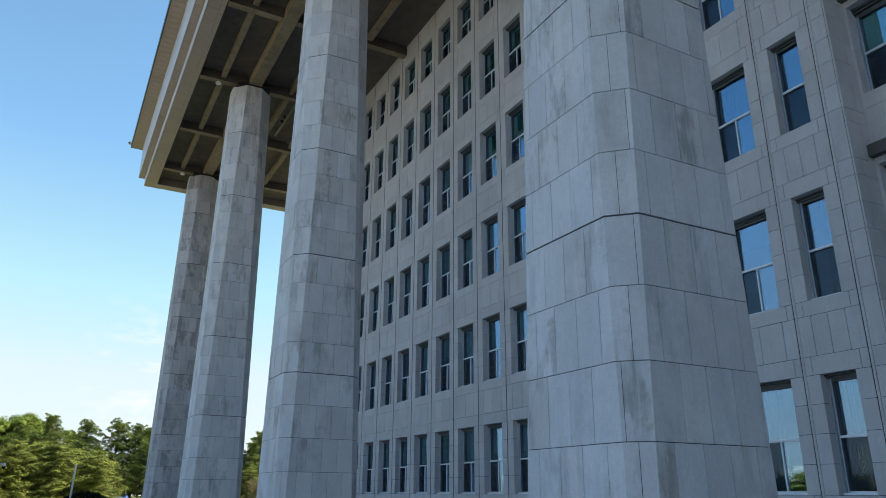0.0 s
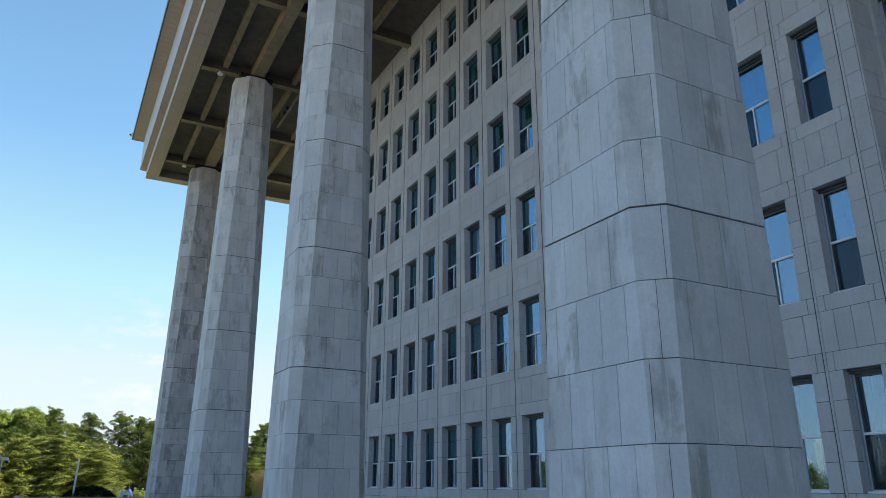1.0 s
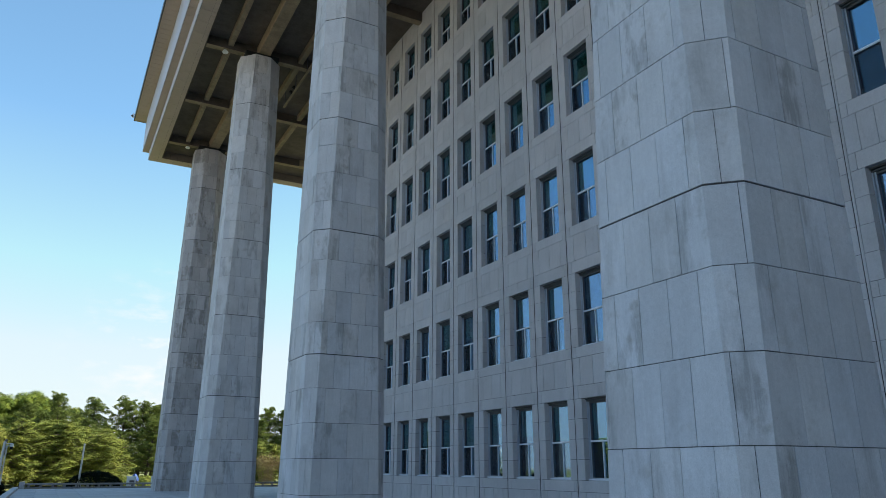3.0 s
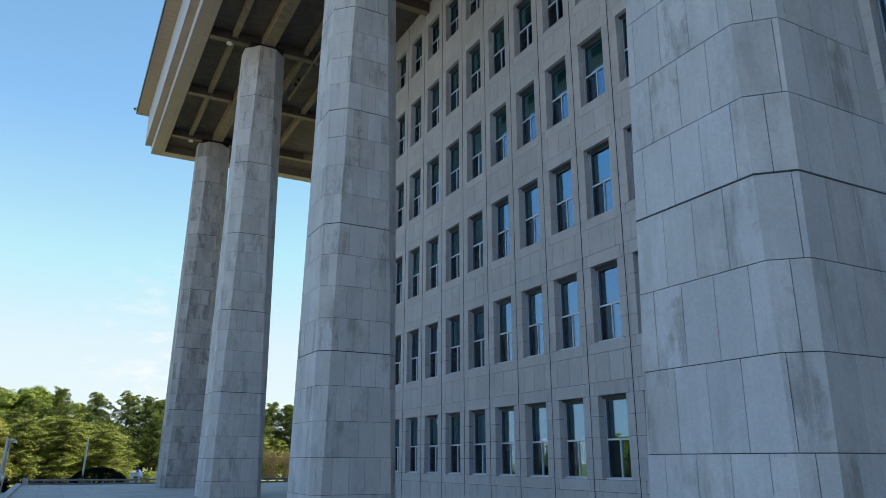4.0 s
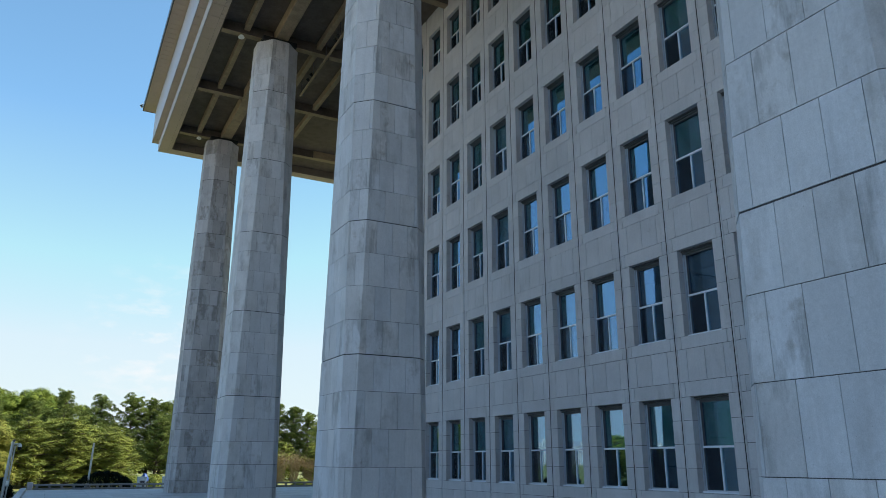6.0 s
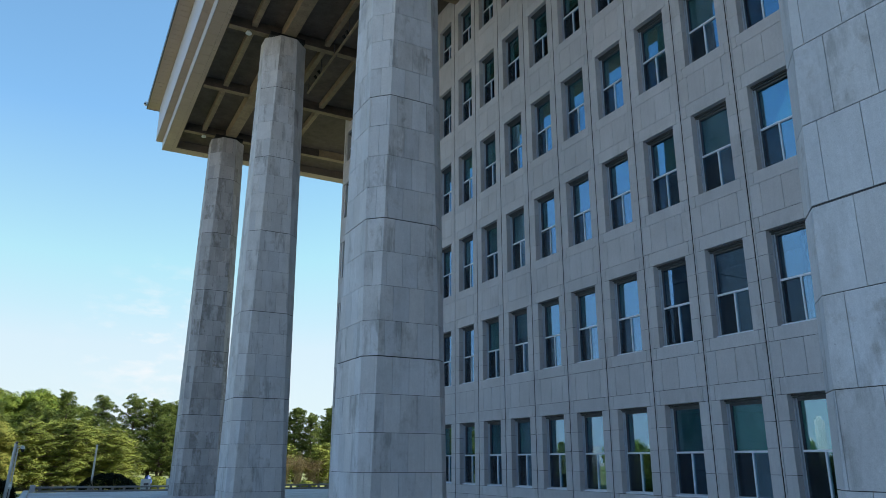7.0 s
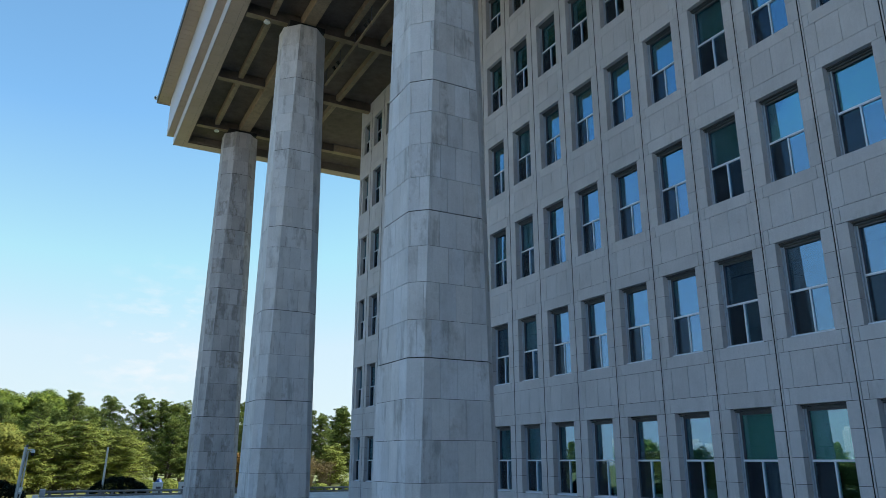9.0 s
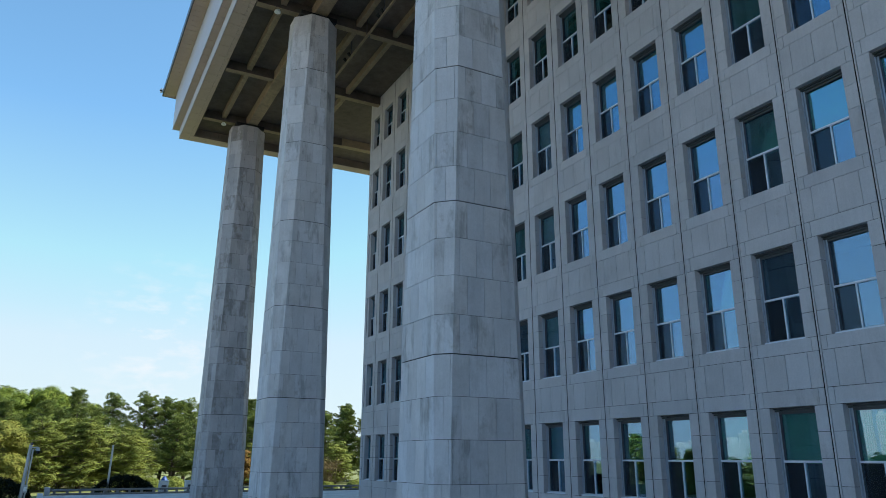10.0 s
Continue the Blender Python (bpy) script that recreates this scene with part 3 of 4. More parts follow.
fascia_plates(4.90, 27.46, 30.61, 1.9, FASCIA, "upper_fascia", "pale blue-grey upper fascia plates")
fascia_plates(4.41, 26.60, 27.45, 1.9, FASCIA, "lower_fascia", "pale lower fascia plates")
part("cornice_soffit", panel_band(4.38, 4.85, 27.46, 0.95).mesh("cornice_soffit", PANEL), roof, "beige cornice soffit")
part("lower_soffit", panel_band(3.72, 4.36, 26.60, 1.25).mesh("lower_soffit", PANEL), roof, "beige lower soffit")
part("dentil_strip", panel_band(3.45, 3.715, 26.595, 0.42).mesh("dentil_strip", PANEL), roof, "beige strip of small panels")
part("lower_band", hook_soup((3.47, 4.36, 26.64, 27.52)).mesh("lower_band", TRIM), roof)
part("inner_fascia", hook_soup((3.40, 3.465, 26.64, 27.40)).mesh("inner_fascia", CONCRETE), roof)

inner = Soup()
x = COL_X - 3.38
while x < EAST - 1:
    inner.box(x + 0.012, x + 0.57, COL_Y[3] + 3.36, COL_Y[3] + 3.395, 26.66, 27.2)
    x += 0.58
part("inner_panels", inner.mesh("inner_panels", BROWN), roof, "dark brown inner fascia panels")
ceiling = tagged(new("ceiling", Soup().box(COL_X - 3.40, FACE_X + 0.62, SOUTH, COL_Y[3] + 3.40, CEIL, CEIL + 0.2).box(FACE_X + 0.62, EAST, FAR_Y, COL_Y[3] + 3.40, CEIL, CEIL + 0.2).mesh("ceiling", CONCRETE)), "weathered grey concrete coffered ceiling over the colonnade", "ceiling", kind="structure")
beams = thing("soffit_beams", "cream painted concrete beams under the roof", "beam", kind="structure")


def beam(x0, x1, y0, y1, z0, mat=None):
    me = bevelled_box("beam", (x1 - x0, y1 - y0, CEIL - z0), mat or BEAM, 0.02)
    if mat is BEAM_DARK:                                # cross beams: sides coloured sooty and shade-dark, undersides in the lighter paint
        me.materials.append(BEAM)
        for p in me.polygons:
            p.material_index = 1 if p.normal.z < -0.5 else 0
    part("beam", me, beams, at=((x0 + x1) / 2, (y0 + y1) / 2, (CEIL + z0) / 2 + 0.003))


CROSS = [-68.0, -59.5, -51.0, -42.5, -34.0, -25.5, -17.0, -8.5, 0.0, 8.5, 17.0, 25.5, 33.85, 42.0, 49.85, 57.6]
beam(COL_X - 0.36, COL_X + 0.36, SOUTH, COL_Y[3] + 3.38, 26.47)
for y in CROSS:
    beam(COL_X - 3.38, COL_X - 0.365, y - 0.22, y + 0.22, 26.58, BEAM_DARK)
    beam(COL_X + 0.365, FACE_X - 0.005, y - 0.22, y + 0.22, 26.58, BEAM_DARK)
for x in (6.32, 10.75, 13.05):
    for a, b in zip(CROSS, CROSS[1:]):
        beam(x - 0.16, x + 0.16, a + 0.225, b - 0.225, 26.80)
beam(FACE_X, EAST, 57.33, 57.87, 26.60)

# ---- rest of the building body ----
tagged(new("wall_north", Soup().box(FACE_X + 0.05, EAST, FAR_Y - 0.6, FAR_Y - 0.004, TERRACE - 0.1, CEIL).mesh("wall_north", GRANITE_WALL)), "granite clad end wall of the building", "wall", kind="structure")
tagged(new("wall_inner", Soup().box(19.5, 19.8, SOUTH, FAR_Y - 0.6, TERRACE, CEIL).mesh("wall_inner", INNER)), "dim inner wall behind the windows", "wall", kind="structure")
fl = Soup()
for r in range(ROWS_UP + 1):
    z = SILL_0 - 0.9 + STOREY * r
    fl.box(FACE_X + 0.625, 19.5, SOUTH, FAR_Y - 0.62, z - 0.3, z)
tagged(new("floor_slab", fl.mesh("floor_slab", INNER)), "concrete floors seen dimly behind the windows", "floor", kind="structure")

# unseen wall, added to close the southern run against light
tagged(new("wall_south", Soup().box(RECESS_X, RECESS_X + 0.6, SOUTH, -16.0, TERRACE - 0.1, CEIL).mesh("wall_south", GRANITE_WALL)), "plain unseen granite clad wall closing the long side southwards", "wall", kind="structure")

# ---- recessed wall beyond the near end ----


def recess():
    ret = tagged(new("wall_return", Soup().box(FACE_X + 0.06, RECESS_X + 0.3, NEAR_Y + 0.03, NEAR_Y + 0.35, TERRACE, WALL_TOP).mesh("return_core", JOINT)), "short granite return wall at the step in the facade", "wall", kind="structure")
    back_core, rest = Soup(), Soup()
    sills, heads = [10.87 - 2 * STOREY + STOREY * i for i in range(6)], [8.98 - STOREY + STOREY * i for i in range(6)]
    width, y = 1.62, 8.42
    ops = []
    while y > -14:
        ops.append((y - width, y))
        y -= 2.42
    marks = [NEAR_Y + 0.3] + [v for a, b in ops for v in (b, a)] + [-16]
    for hi, lo in zip(marks[::2], marks[1::2]):
        back_core.box(RECESS_X + 0.08, RECESS_X + 0.6, lo + 0.03, hi - 0.03, TERRACE, WALL_TOP)
        a, b = lo, min(hi, NEAR_Y)
        if b - a > 0.05:
            for s0, h0 in zip(sills, heads):
                for i in range(4):
                    st = (h0 - s0) / 4
                    rest.box(RECESS_X, RECESS_X + 0.4, a + GAP, b - GAP, s0 + i * st + GAP, s0 + (i + 1) * st - GAP)
    for lo, hi in ops:
        lev = [TERRACE] + [v for p in zip(sills, heads) for v in p] + [WALL_TOP]
        for a, b in zip(lev[::2], lev[1::2]):
            back_core.box(RECESS_X + 0.08, RECESS_X + 0.6, lo - 0.03, hi + 0.03, a + 0.02, b - 0.02)
            h = b - a
            if h > 1.0:
                for z0, z1 in ((a, a + 0.4), (a + 0.4, b - 0.4), (b - 0.4, b)):
                    rest.box(RECESS_X, RECESS_X + (0.06 if z0 > a + 0.1 and z1 < b - 0.1 else 0.4), lo - 0.39 + GAP, hi + 0.38 - GAP if hi < 8 else NEAR_Y - GAP, z0 + GAP, z1 - GAP)
    back = tagged(new("wall_recess", back_core.mesh("recess_core", JOINT)), "recessed granite clad wall with wide windows", "wall", kind="structure")
    tagged(part("stone_cladding", rest.mesh("stone_cladding", GRANITE_WALL), back), kind="stuff")
    levels = [TERRACE, SILL_0 - 0.37]
    for r in range(ROWS_UP):
        z0, z1 = SILL_0 + STOREY * r, HEAD_0 + STOREY * r
        levels += [z0 + (z1 - z0) * i / 4 for i in range(5)] + [z1 + 0.435]
        levels.append(min(z0 + STOREY - 0.37, WALL_TOP))
    for i, (a, b) in enumerate(zip(levels, levels[1:])):
        if b - a < 0.05 or b > WALL_TOP:
            continue
        cut = FACE_X + (0.26 if i % 2 else 0.55)
        for x0, x1 in ((FACE_X + 0.012, cut - GAP), (cut + GAP, RECESS_X - 0.006)):
            part("wall_stone", Soup().box(x0, x1, NEAR_Y - 0.045, NEAR_Y - 0.004, a + GAP, b - GAP).mesh("wall_stone", GRANITE_WALL), ret)
    first = None
    for lo, hi in ops:
        for s0, h0 in zip(sills, heads):
            at = Matrix.Translation((RECESS_X + 0.3, (lo + hi) / 2, s0))
            if first is None:
                first = window_set(width, h0 - s0, 0.53, 0)
                first.matrix_basis = at
                w = first
            else:
                w = copy_thing(first, at)
            tagged(w, "wide grey aluminium window with green blind drawn", "window", "windows of the recessed wall")


recess()

# ---- terrace edge ----


def paving():
    rng = random.Random(8)
    slab = bevelled_box("paving_slab", (1.19, 1.19, 0.05), PAVING, 0.008)
    rest = Soup()
    for i in range(50):
        for j in range(119):
            x, y = -1.75 + 0.6 + 1.2 * i, 65.4 - 0.6 - 1.2 * j
            if x > 20 and y < FAR_Y:
                continue
            z = TERRACE - 0.025 + rng.uniform(-0.003, 0.003)
            if y > 48 and x < 21:
                part("paving_slab", slab, terrace, at=(x, y, z))
            else:
                rest.box(x - 0.595, x + 0.595, y - 0.595, y + 0.595, z - 0.025, z + 0.025)
    tagged(part("paving_field", rest.mesh("paving_field", PAVING), terrace), kind="stuff")
    kerb = bevelled_box("kerb_stone", (0.36, 2.39, 0.72), PAVING, 0.02)
    for k in range(59):
        part("kerb_stone", kerb, terrace, at=(-1.94, 64.9 - 2.4 * k, TERRACE - 0.22))


paving()


def balustrade():
    b = thing("balustrade", "low grey granite balustrade along the terrace edge", "balustrade", (0, 65.72, TERRACE))
    n = 13
    for i in range(n):
        x = -1.35 + 2.4 * i
        part("base_stone", rail_meshes["base"], b, at=(x + 1.2, 0, 0.06))
        part("top_rail", rail_meshes["rail"], b, at=(x + 1.2, 0, 0.33))
        for k in range(3):
            part("post", rail_meshes["post"], b, at=(x + 0.25 + 0.8 * k, 0, 0.1925))
    part("end_pier", rail_meshes["pier"], b, "stout end pier", at=(-1.55, -0.05, 0.26))
    return b


rail_meshes = {"base": bevelled_box("base_stone", (2.39, 0.34, 0.12), RAIL, 0.01), "rail": bevelled_box("top_rail", (2.39, 0.26, 0.13), RAIL, 0.02),
               "post": bevelled_box("post", (0.17, 0.17, 0.145), RAIL, 0.015), "pier": bevelled_box("end_pier", (0.36, 0.45, 0.52), PAVING, 0.02)}
balustrade()

# ---- poles, cameras, lamps and cabinet ----


def camera_pole():
    p = thing("surveillance_pole", "grey steel pole carrying a dark dome camera beside the terrace", "camera pole", (-3.0, 60.0, 0))
    p.rotation_euler.y = radians(2.5)
    part("shaft", Soup().rod((0, 0, 0), (0, 0, 3.55), 0.11, 0.095, 12).rod((0, 0, 0), (0, 0, 0.06), 0.19, 0.19, 12).mesh("shaft", STEEL), p)
    part("conduit", Soup().rod((0.20, 0.03, 0), (0.17, 0.03, 3.3), 0.05, 0.045, 10).mesh("conduit", STEEL), p)
    part("arm", Soup().rod((0, 0, 3.38), (0.46, 0, 3.42), 0.035).rod((0, 0, 3.05), (0.42, 0, 3.40), 0.016).mesh("arm", STEEL), p)
    cam_part = part("camera_housing", Soup().rod((0.44, 0, 3.42), (0.44, 0, 3.22), 0.08, 0.13, 12).mesh("camera_housing", STEEL), p, "grey camera housing")
    part("dome", Soup().rod((0.44, 0, 3.22), (0.44, 0, 3.10), 0.12, 0.10, 12).rod((0.44, 0, 3.10), (0.44, 0, 3.03), 0.10, 0.04, 12).mesh("dome", BLACK), cam_part, "black glass dome")
    part("cap", Soup().rod((0, 0, 3.55), (0.10, 0, 3.66), 0.10, 0.07, 12).mesh("cap", TRIM), p)
    box = part("control_box", bevelled_box("control_box", (0.24, 0.18, 0.42), STEEL, 0.02), p, at=(0.16, -0.1, 0.95))
    part("hatch", bevelled_box("hatch", (0.16, 0.012, 0.22), WHITE, 0.004), box, at=(0, -0.098, 0.02))
    return p


def flag_pole():
    p = thing("lamp_post", "slim pale grey post on a stone foot behind the balustrade", "post", (2.27, 67.0, 0))
    p.rotation_euler.y = radians(1.0)
    part("shaft", Soup().rod((0, 0, 0.2), (0, 0, 3.6), 0.085, 0.065, 12).rod((0, 0, 3.6), (0, 0, 3.66), 0.075, 0.05, 12).mesh("shaft", STEEL), p)
    part("collar", Soup().rod((0, 0, 0.5), (0, 0, 0.72), 0.13, 0.10, 12).mesh("collar", STEEL), p)
    part("foot", bevelled_box("foot", (0.45, 0.45, 0.5), PAVING, 0.03), p, at=(0, 0, 0.25))
    return p


def cabinet(x, y, words):
    c = thing("utility_cabinet", words, "cabinet", (x, y, 0), "cabinets behind the balustrade")
    part("body", bevelled_box("body", (0.66, 0.45, 0.96), WHITE, 0.02), c, at=(0, 0, 0.62))
    part("plinth", bevelled_box("plinth", (0.76, 0.52, 0.14), PAVING, 0.02), c, at=(0, 0, 0.07))
    part("lid", bevelled_box("lid", (0.74, 0.53, 0.06), WHITE, 0.02), c, at=(0, 0, 1.132))
    door = part("door", bevelled_box("door", (0.54, 0.02, 0.68), WHITE, 0.006), c, at=(0, -0.236, 0.66))
    part("plate", bevelled_box("plate", (0.34, 0.008, 0.16), TRIM, 0.003), door, "dark marking plate", at=(0.02, -0.015, 0.12))
    part("handle", bevelled_box("handle", (0.03, 0.03, 0.12), STEEL, 0.006), door, at=(0.21, -0.024, -0.08))
    return c


camera_pole(), flag_pole()
cabinet(6.06, 66.6, "white metal utility cabinet with a dark plate behind the balustrade")
cabinet(7.95, 66.9, "white metal utility cabinet standing beside the corner column")


def soffit_lamp(x, y, z):
    p = thing("soffit_lamp", "round white lamp hung below a soffit beam", "lamp", (x, y, z), "lamps under the soffit")
    part("stem", Soup().rod((0, 0, 0), (0, 0, 0.17), 0.025).mesh("stem", TRIM), p)
    part("bowl", Soup().rod((0, 0, 0.0), (0, 0, -0.13), 0.12, 0.19, 16).rod((0, 0, -0.13), (0, 0, -0.17), 0.19, 0.16, 16).mesh("bowl", WHITE), p)
    return p


for x, y in ((6.05, 41.9), (6.35, 57.5), (6.05, 25.4)):
    soffit_lamp(x, y, 26.50)


def spot_rail():
    p = thing("light_rail", "cream lamp rail hung on rods under the ceiling, with spotlights", "light rail", (11.05, 0, 25.95))
    part("rail", Soup().box(-0.06, 0.06, 29.5, 46.4, -0.05, 0.05).mesh("rail", BEAM), p)
    for y in (46.2, 43.7, 41.2, 38.7, 36.2, 33.7, 31.2):
        part("hanger", Soup().rod((0, y, 0), (0, y, 1.15), 0.025).rod((0, y, -0.02), (0.16, y, -0.02), 0.02).rod((0.16, y, -0.02), (0.16, y, 0.14), 0.02).mesh("hanger", TRIM), p)
    for y in (44.6, 43.9, 39.4, 38.9, 34.5):
        s = part("spotlight", Soup().rod((0.05, y, 0.18), (-0.12, y, 0.36), 0.07, 0.10, 10).mesh("spotlight", BLACK), p, "black spotlight")
        part("bracket", Soup().rod((0.05, y, 0.05), (0.02, y, 0.3), 0.02).mesh("bracket", TRIM), s)
    return p


spot_rail()


def eave_camera():
    p = thing("security_camera", "small white security camera under the roof corner", "camera", (2.60, 63.35, 30.86))
    part("bracket", Soup().rod((0.05, 0, 0.0), (-0.28, 0, 0.25), 0.03).rod((-0.28, 0, 0.25), (-0.28, 0, 0.05), 0.03).mesh("bracket", STEEL), p)
    part("housing", Soup().rod((-0.28, 0.12, 0.02), (-0.34, -0.30, -0.10), 0.11, 0.11, 12).mesh("housing", WHITE), p)
    part("lens", Soup().rod((-0.345, -0.305, -0.10), (-0.35, -0.34, -0.11), 0.08, 0.07, 12).mesh("lens", BLACK), p)
    return p


eave_camera()

# ---- planting ----


def leaf_cloud(rng, clusters, per, size, flat=0.5, spiky=False):
    """Many small leaves over the given clusters (centre, radius), thickest on their upper sides."""
    v, f = [], []
    for c, r in clusters:
        tilt = Vector((rng.gauss(0, 0.25), rng.gauss(0, 0.25), 0))
        for _ in range(max(6, int(per * r * r))):
            d = Vector((rng.gauss(0, 1), rng.gauss(0, 1), rng.gauss(0, 1)))
            d.normalize()
            if d.z < -0.1 and rng.random() < 0.6:
                d.z = -d.z
            e = d * (r * rng.uniform(0.6, 1.0))
            p = Vector(c) + Vector((e.x, e.y, e.z * flat + e.x * tilt.x + e.y * tilt.y))
            face = Vector((d.x * 0.9, d.y * 0.9, d.z / max(flat, 0.4))) + Vector((rng.gauss(0, 0.24), rng.gauss(0, 0.24), 0.3 + rng.gauss(0, 0.24)))
            q = face.to_track_quat("Z", "Y").to_matrix() @ Matrix.Rotation(rng.uniform(0, 6.3), 3, "Z")
            if spiky:
                along = (Vector((d.x, d.y, 0.55 + 0.4 * d.z)) + Vector((rng.gauss(0, 0.3), rng.gauss(0, 0.3), rng.gauss(0, 0.3)))).normalized()
                a, b = along * size * rng.uniform(0.9, 1.7), along.cross(face).normalized() * size * rng.uniform(0.3, 0.5)
            else:
                a, b = q @ Vector((size * rng.uniform(0.6, 1.3), 0, 0)), q @ Vector((0, size * rng.uniform(0.35, 0.8), 0))
            k = len(v)
            v += [p - a, p - b * 0.8 + a * 0.1, p + a, p + b]
            f.append((k, k + 1, k + 2, k + 3))
    return v, f


def spreading(seed, h, mat, words, spread=0.48, fine=1.0):
    """A tree whose limbs carry flat sprays of leaves in tiers, down to the ground."""
    rng = random.Random(seed)
    t = thing("spreading_tree", words, "tree", group="trees beyond the terrace")
    wood, clusters = Soup(), []
    top = Vector((rng.uniform(-0.3, 0.3), rng.uniform(-0.3, 0.3), h * 0.93))
    wood.rod((0, 0, 0), top * 0.5, 0.2, 0.13, 7).rod(top * 0.5, top, 0.13, 0.03, 6)
    for n in range(90):
        u = (n + rng.random()) / 90
        base = top * (0.06 + 0.9 * u)
        ang = n * 2.4 + rng.uniform(-0.6, 0.6)
        reach = h * spread * math.sqrt(max(0.03, 1.0 - (max(0.0, u - 0.15) / 0.87) ** 2.0)) * rng.uniform(0.55, 1.1)
        tip = base + Vector((math.cos(ang) * reach, math.sin(ang) * reach, rng.uniform(-0.02, 0.10) * h))
        wood.rod(base, tip, 0.045, 0.012, 5)
        m = max(2, int(reach / 0.75))
        for i in range(m):
            p = base.lerp(tip, (i + 0.6) / m) + Vector((rng.uniform(-0.4, 0.4), rng.uniform(-0.4, 0.4), rng.uniform(-0.05, 0.2)))
            clusters.append((p, rng.uniform(0.45, 0.85)))
    part("trunk", wood.mesh("trunk", BARK), t)
    v, f = leaf_cloud(rng, clusters, 270 * fine, 0.08 / math.sqrt(fine), 0.38)
    part("crown", mesh("crown", v, f, mat), t)
    return t


def pine(seed, h, fine=1.0):
    rng = random.Random(seed)
    t = thing("pine_tree", "dark green pine with layered spreading boughs", "pine tree", group="trees beyond the terrace")
    wood, clusters = Soup(), []
    bend = [Vector((0, 0, 0))]
    for i in range(1, 7):
        bend.append(Vector((bend[-1].x + rng.uniform(-0.25, 0.25), bend[-1].y + rng.uniform(-0.25, 0.25), h * i / 6.3)))
    for i, (a, b) in enumerate(zip(bend, bend[1:])):
        wood.rod(a, b, 0.24 * (1 - i / 7), 0.24 * (1 - (i + 1) / 7), 7)
    for n in range(76):
        u = 0.12 + 0.88 * (n + rng.random()) / 76
        k = min(5, int(u * 6))
        base = bend[k].lerp(bend[k + 1], u * 6 - k)
        ang = n * 2.4 + rng.uniform(-0.5, 0.5)
        reach = ((1.04 - u) ** 0.78) * h * 0.35 * rng.uniform(0.5, 1.2) + 0.22
        tip = base + Vector((math.cos(ang) * reach, math.sin(ang) * reach, rng.uniform(0.0, 0.11) * h * min(1.0, 1.25 - u)))
        wood.rod(base, tip, 0.05, 0.015, 5)
        m = max(2, int(reach / 0.42))
        for i in range(m):
            if (i + 1) / m < 0.28:
                continue
            p = base.lerp(tip, (i + 1) / m)
            clusters.append((p + Vector((rng.uniform(-0.45, 0.45), rng.uniform(-0.45, 0.45), rng.uniform(0.0, 0.22))), rng.uniform(0.30, 0.58)))
    for k in range(3):                                  # a broken crown of several leaders
        foot = bend[-2].lerp(bend[-1], 0.2 + 0.25 * k)
        top = bend[-1] + Vector((rng.uniform(-0.4, 0.4), rng.uniform(-0.4, 0.4), rng.uniform(-0.6, 0.35)))
        wood.rod(foot, top, 0.04, 0.012, 5)
        for i in range(5):
            clusters.append((foot.lerp(top, 0.35 + 0.16 * i), 0.40 - 0.05 * i))
    part("trunk", wood.mesh("trunk", BARK), t)
    v, f = leaf_cloud(rng, clusters, 620 * fine, 0.085 / math.sqrt(fine), 0.6, True)
    part("crown", mesh("crown", v, f, PINE), t)
    return t


def broadleaf(seed, h, mat, words, spread=0.40, low=0.12, fine=1.0):
    rng = random.Random(seed)
    t = thing("broadleaf_tree", words, "tree", group="trees beyond the terrace")
    wood, clusters = Soup(), []
    top = Vector((rng.uniform(-0.3, 0.3), rng.uniform(-0.3, 0.3), h * 0.45))
    wood.rod((0, 0, 0), top, 0.2, 0.12, 7)
    for n in range(int(105 * max(1.0, h / 6.0) ** 1.9)):
        d = Vector((rng.gauss(0, 1), rng.gauss(0, 1), rng.gauss(0, 1))).normalized()
        rr = rng.uniform(0.55, 1.0) ** 0.5
        lump = 1.0 + 0.12 * math.sin(3.1 * d.x + seed) * math.cos(2.7 * d.y + 2.2 * d.z)
        c = Vector((d.x * spread * h * rr * lump, d.y * spread * h * rr * lump, h * (low + (0.94 - low) / 2) + d.z * h * (0.94 - low) / 2 * rr * lump))
        clusters.append((c, rng.uniform(0.5, 1.05)))
        if rng.random() < 0.15:
            wood.rod(top * rng.uniform(0.6, 1), c, 0.05, 0.015, 5)
    part("trunk", wood.mesh("trunk", BARK), t)
    v, f = leaf_cloud(rng, clusters, 430 * fine, 0.10 / math.sqrt(fine), 0.75)
    part("crown", mesh("crown", v, f, mat), t)
    return t


def shrub(seed, rx, ry, rz, mat, words):
    rng = random.Random(seed)
    t = thing("clipped_shrub", words, "shrub", group="shrubs by the terrace")
    v, f = [], []
    clusters = []
    for _ in range(360):
        d = Vector((rng.gauss(0, 1), rng.gauss(0, 1), abs(rng.gauss(0, 1)))).normalized()
        clusters.append(((d.x * rx * 0.9, d.y * ry * 0.9, d.z * rz * 0.9), 0.22))
    v, f = leaf_cloud(rng, clusters, 1000, 0.05, 0.9)
    part("foliage", mesh("foliage", v, f, mat), t)
    stems = Soup()
    for _ in range(9):
        stems.rod((rng.uniform(-0.1, 0.1), rng.uniform(-0.1, 0.1), 0), (rng.uniform(-0.7, 0.7) * rx, rng.uniform(-0.7, 0.7) * ry, rz * 0.6), 0.03, 0.012, 5)
    part("stem", stems.mesh("stem", BARK), t)
    return t


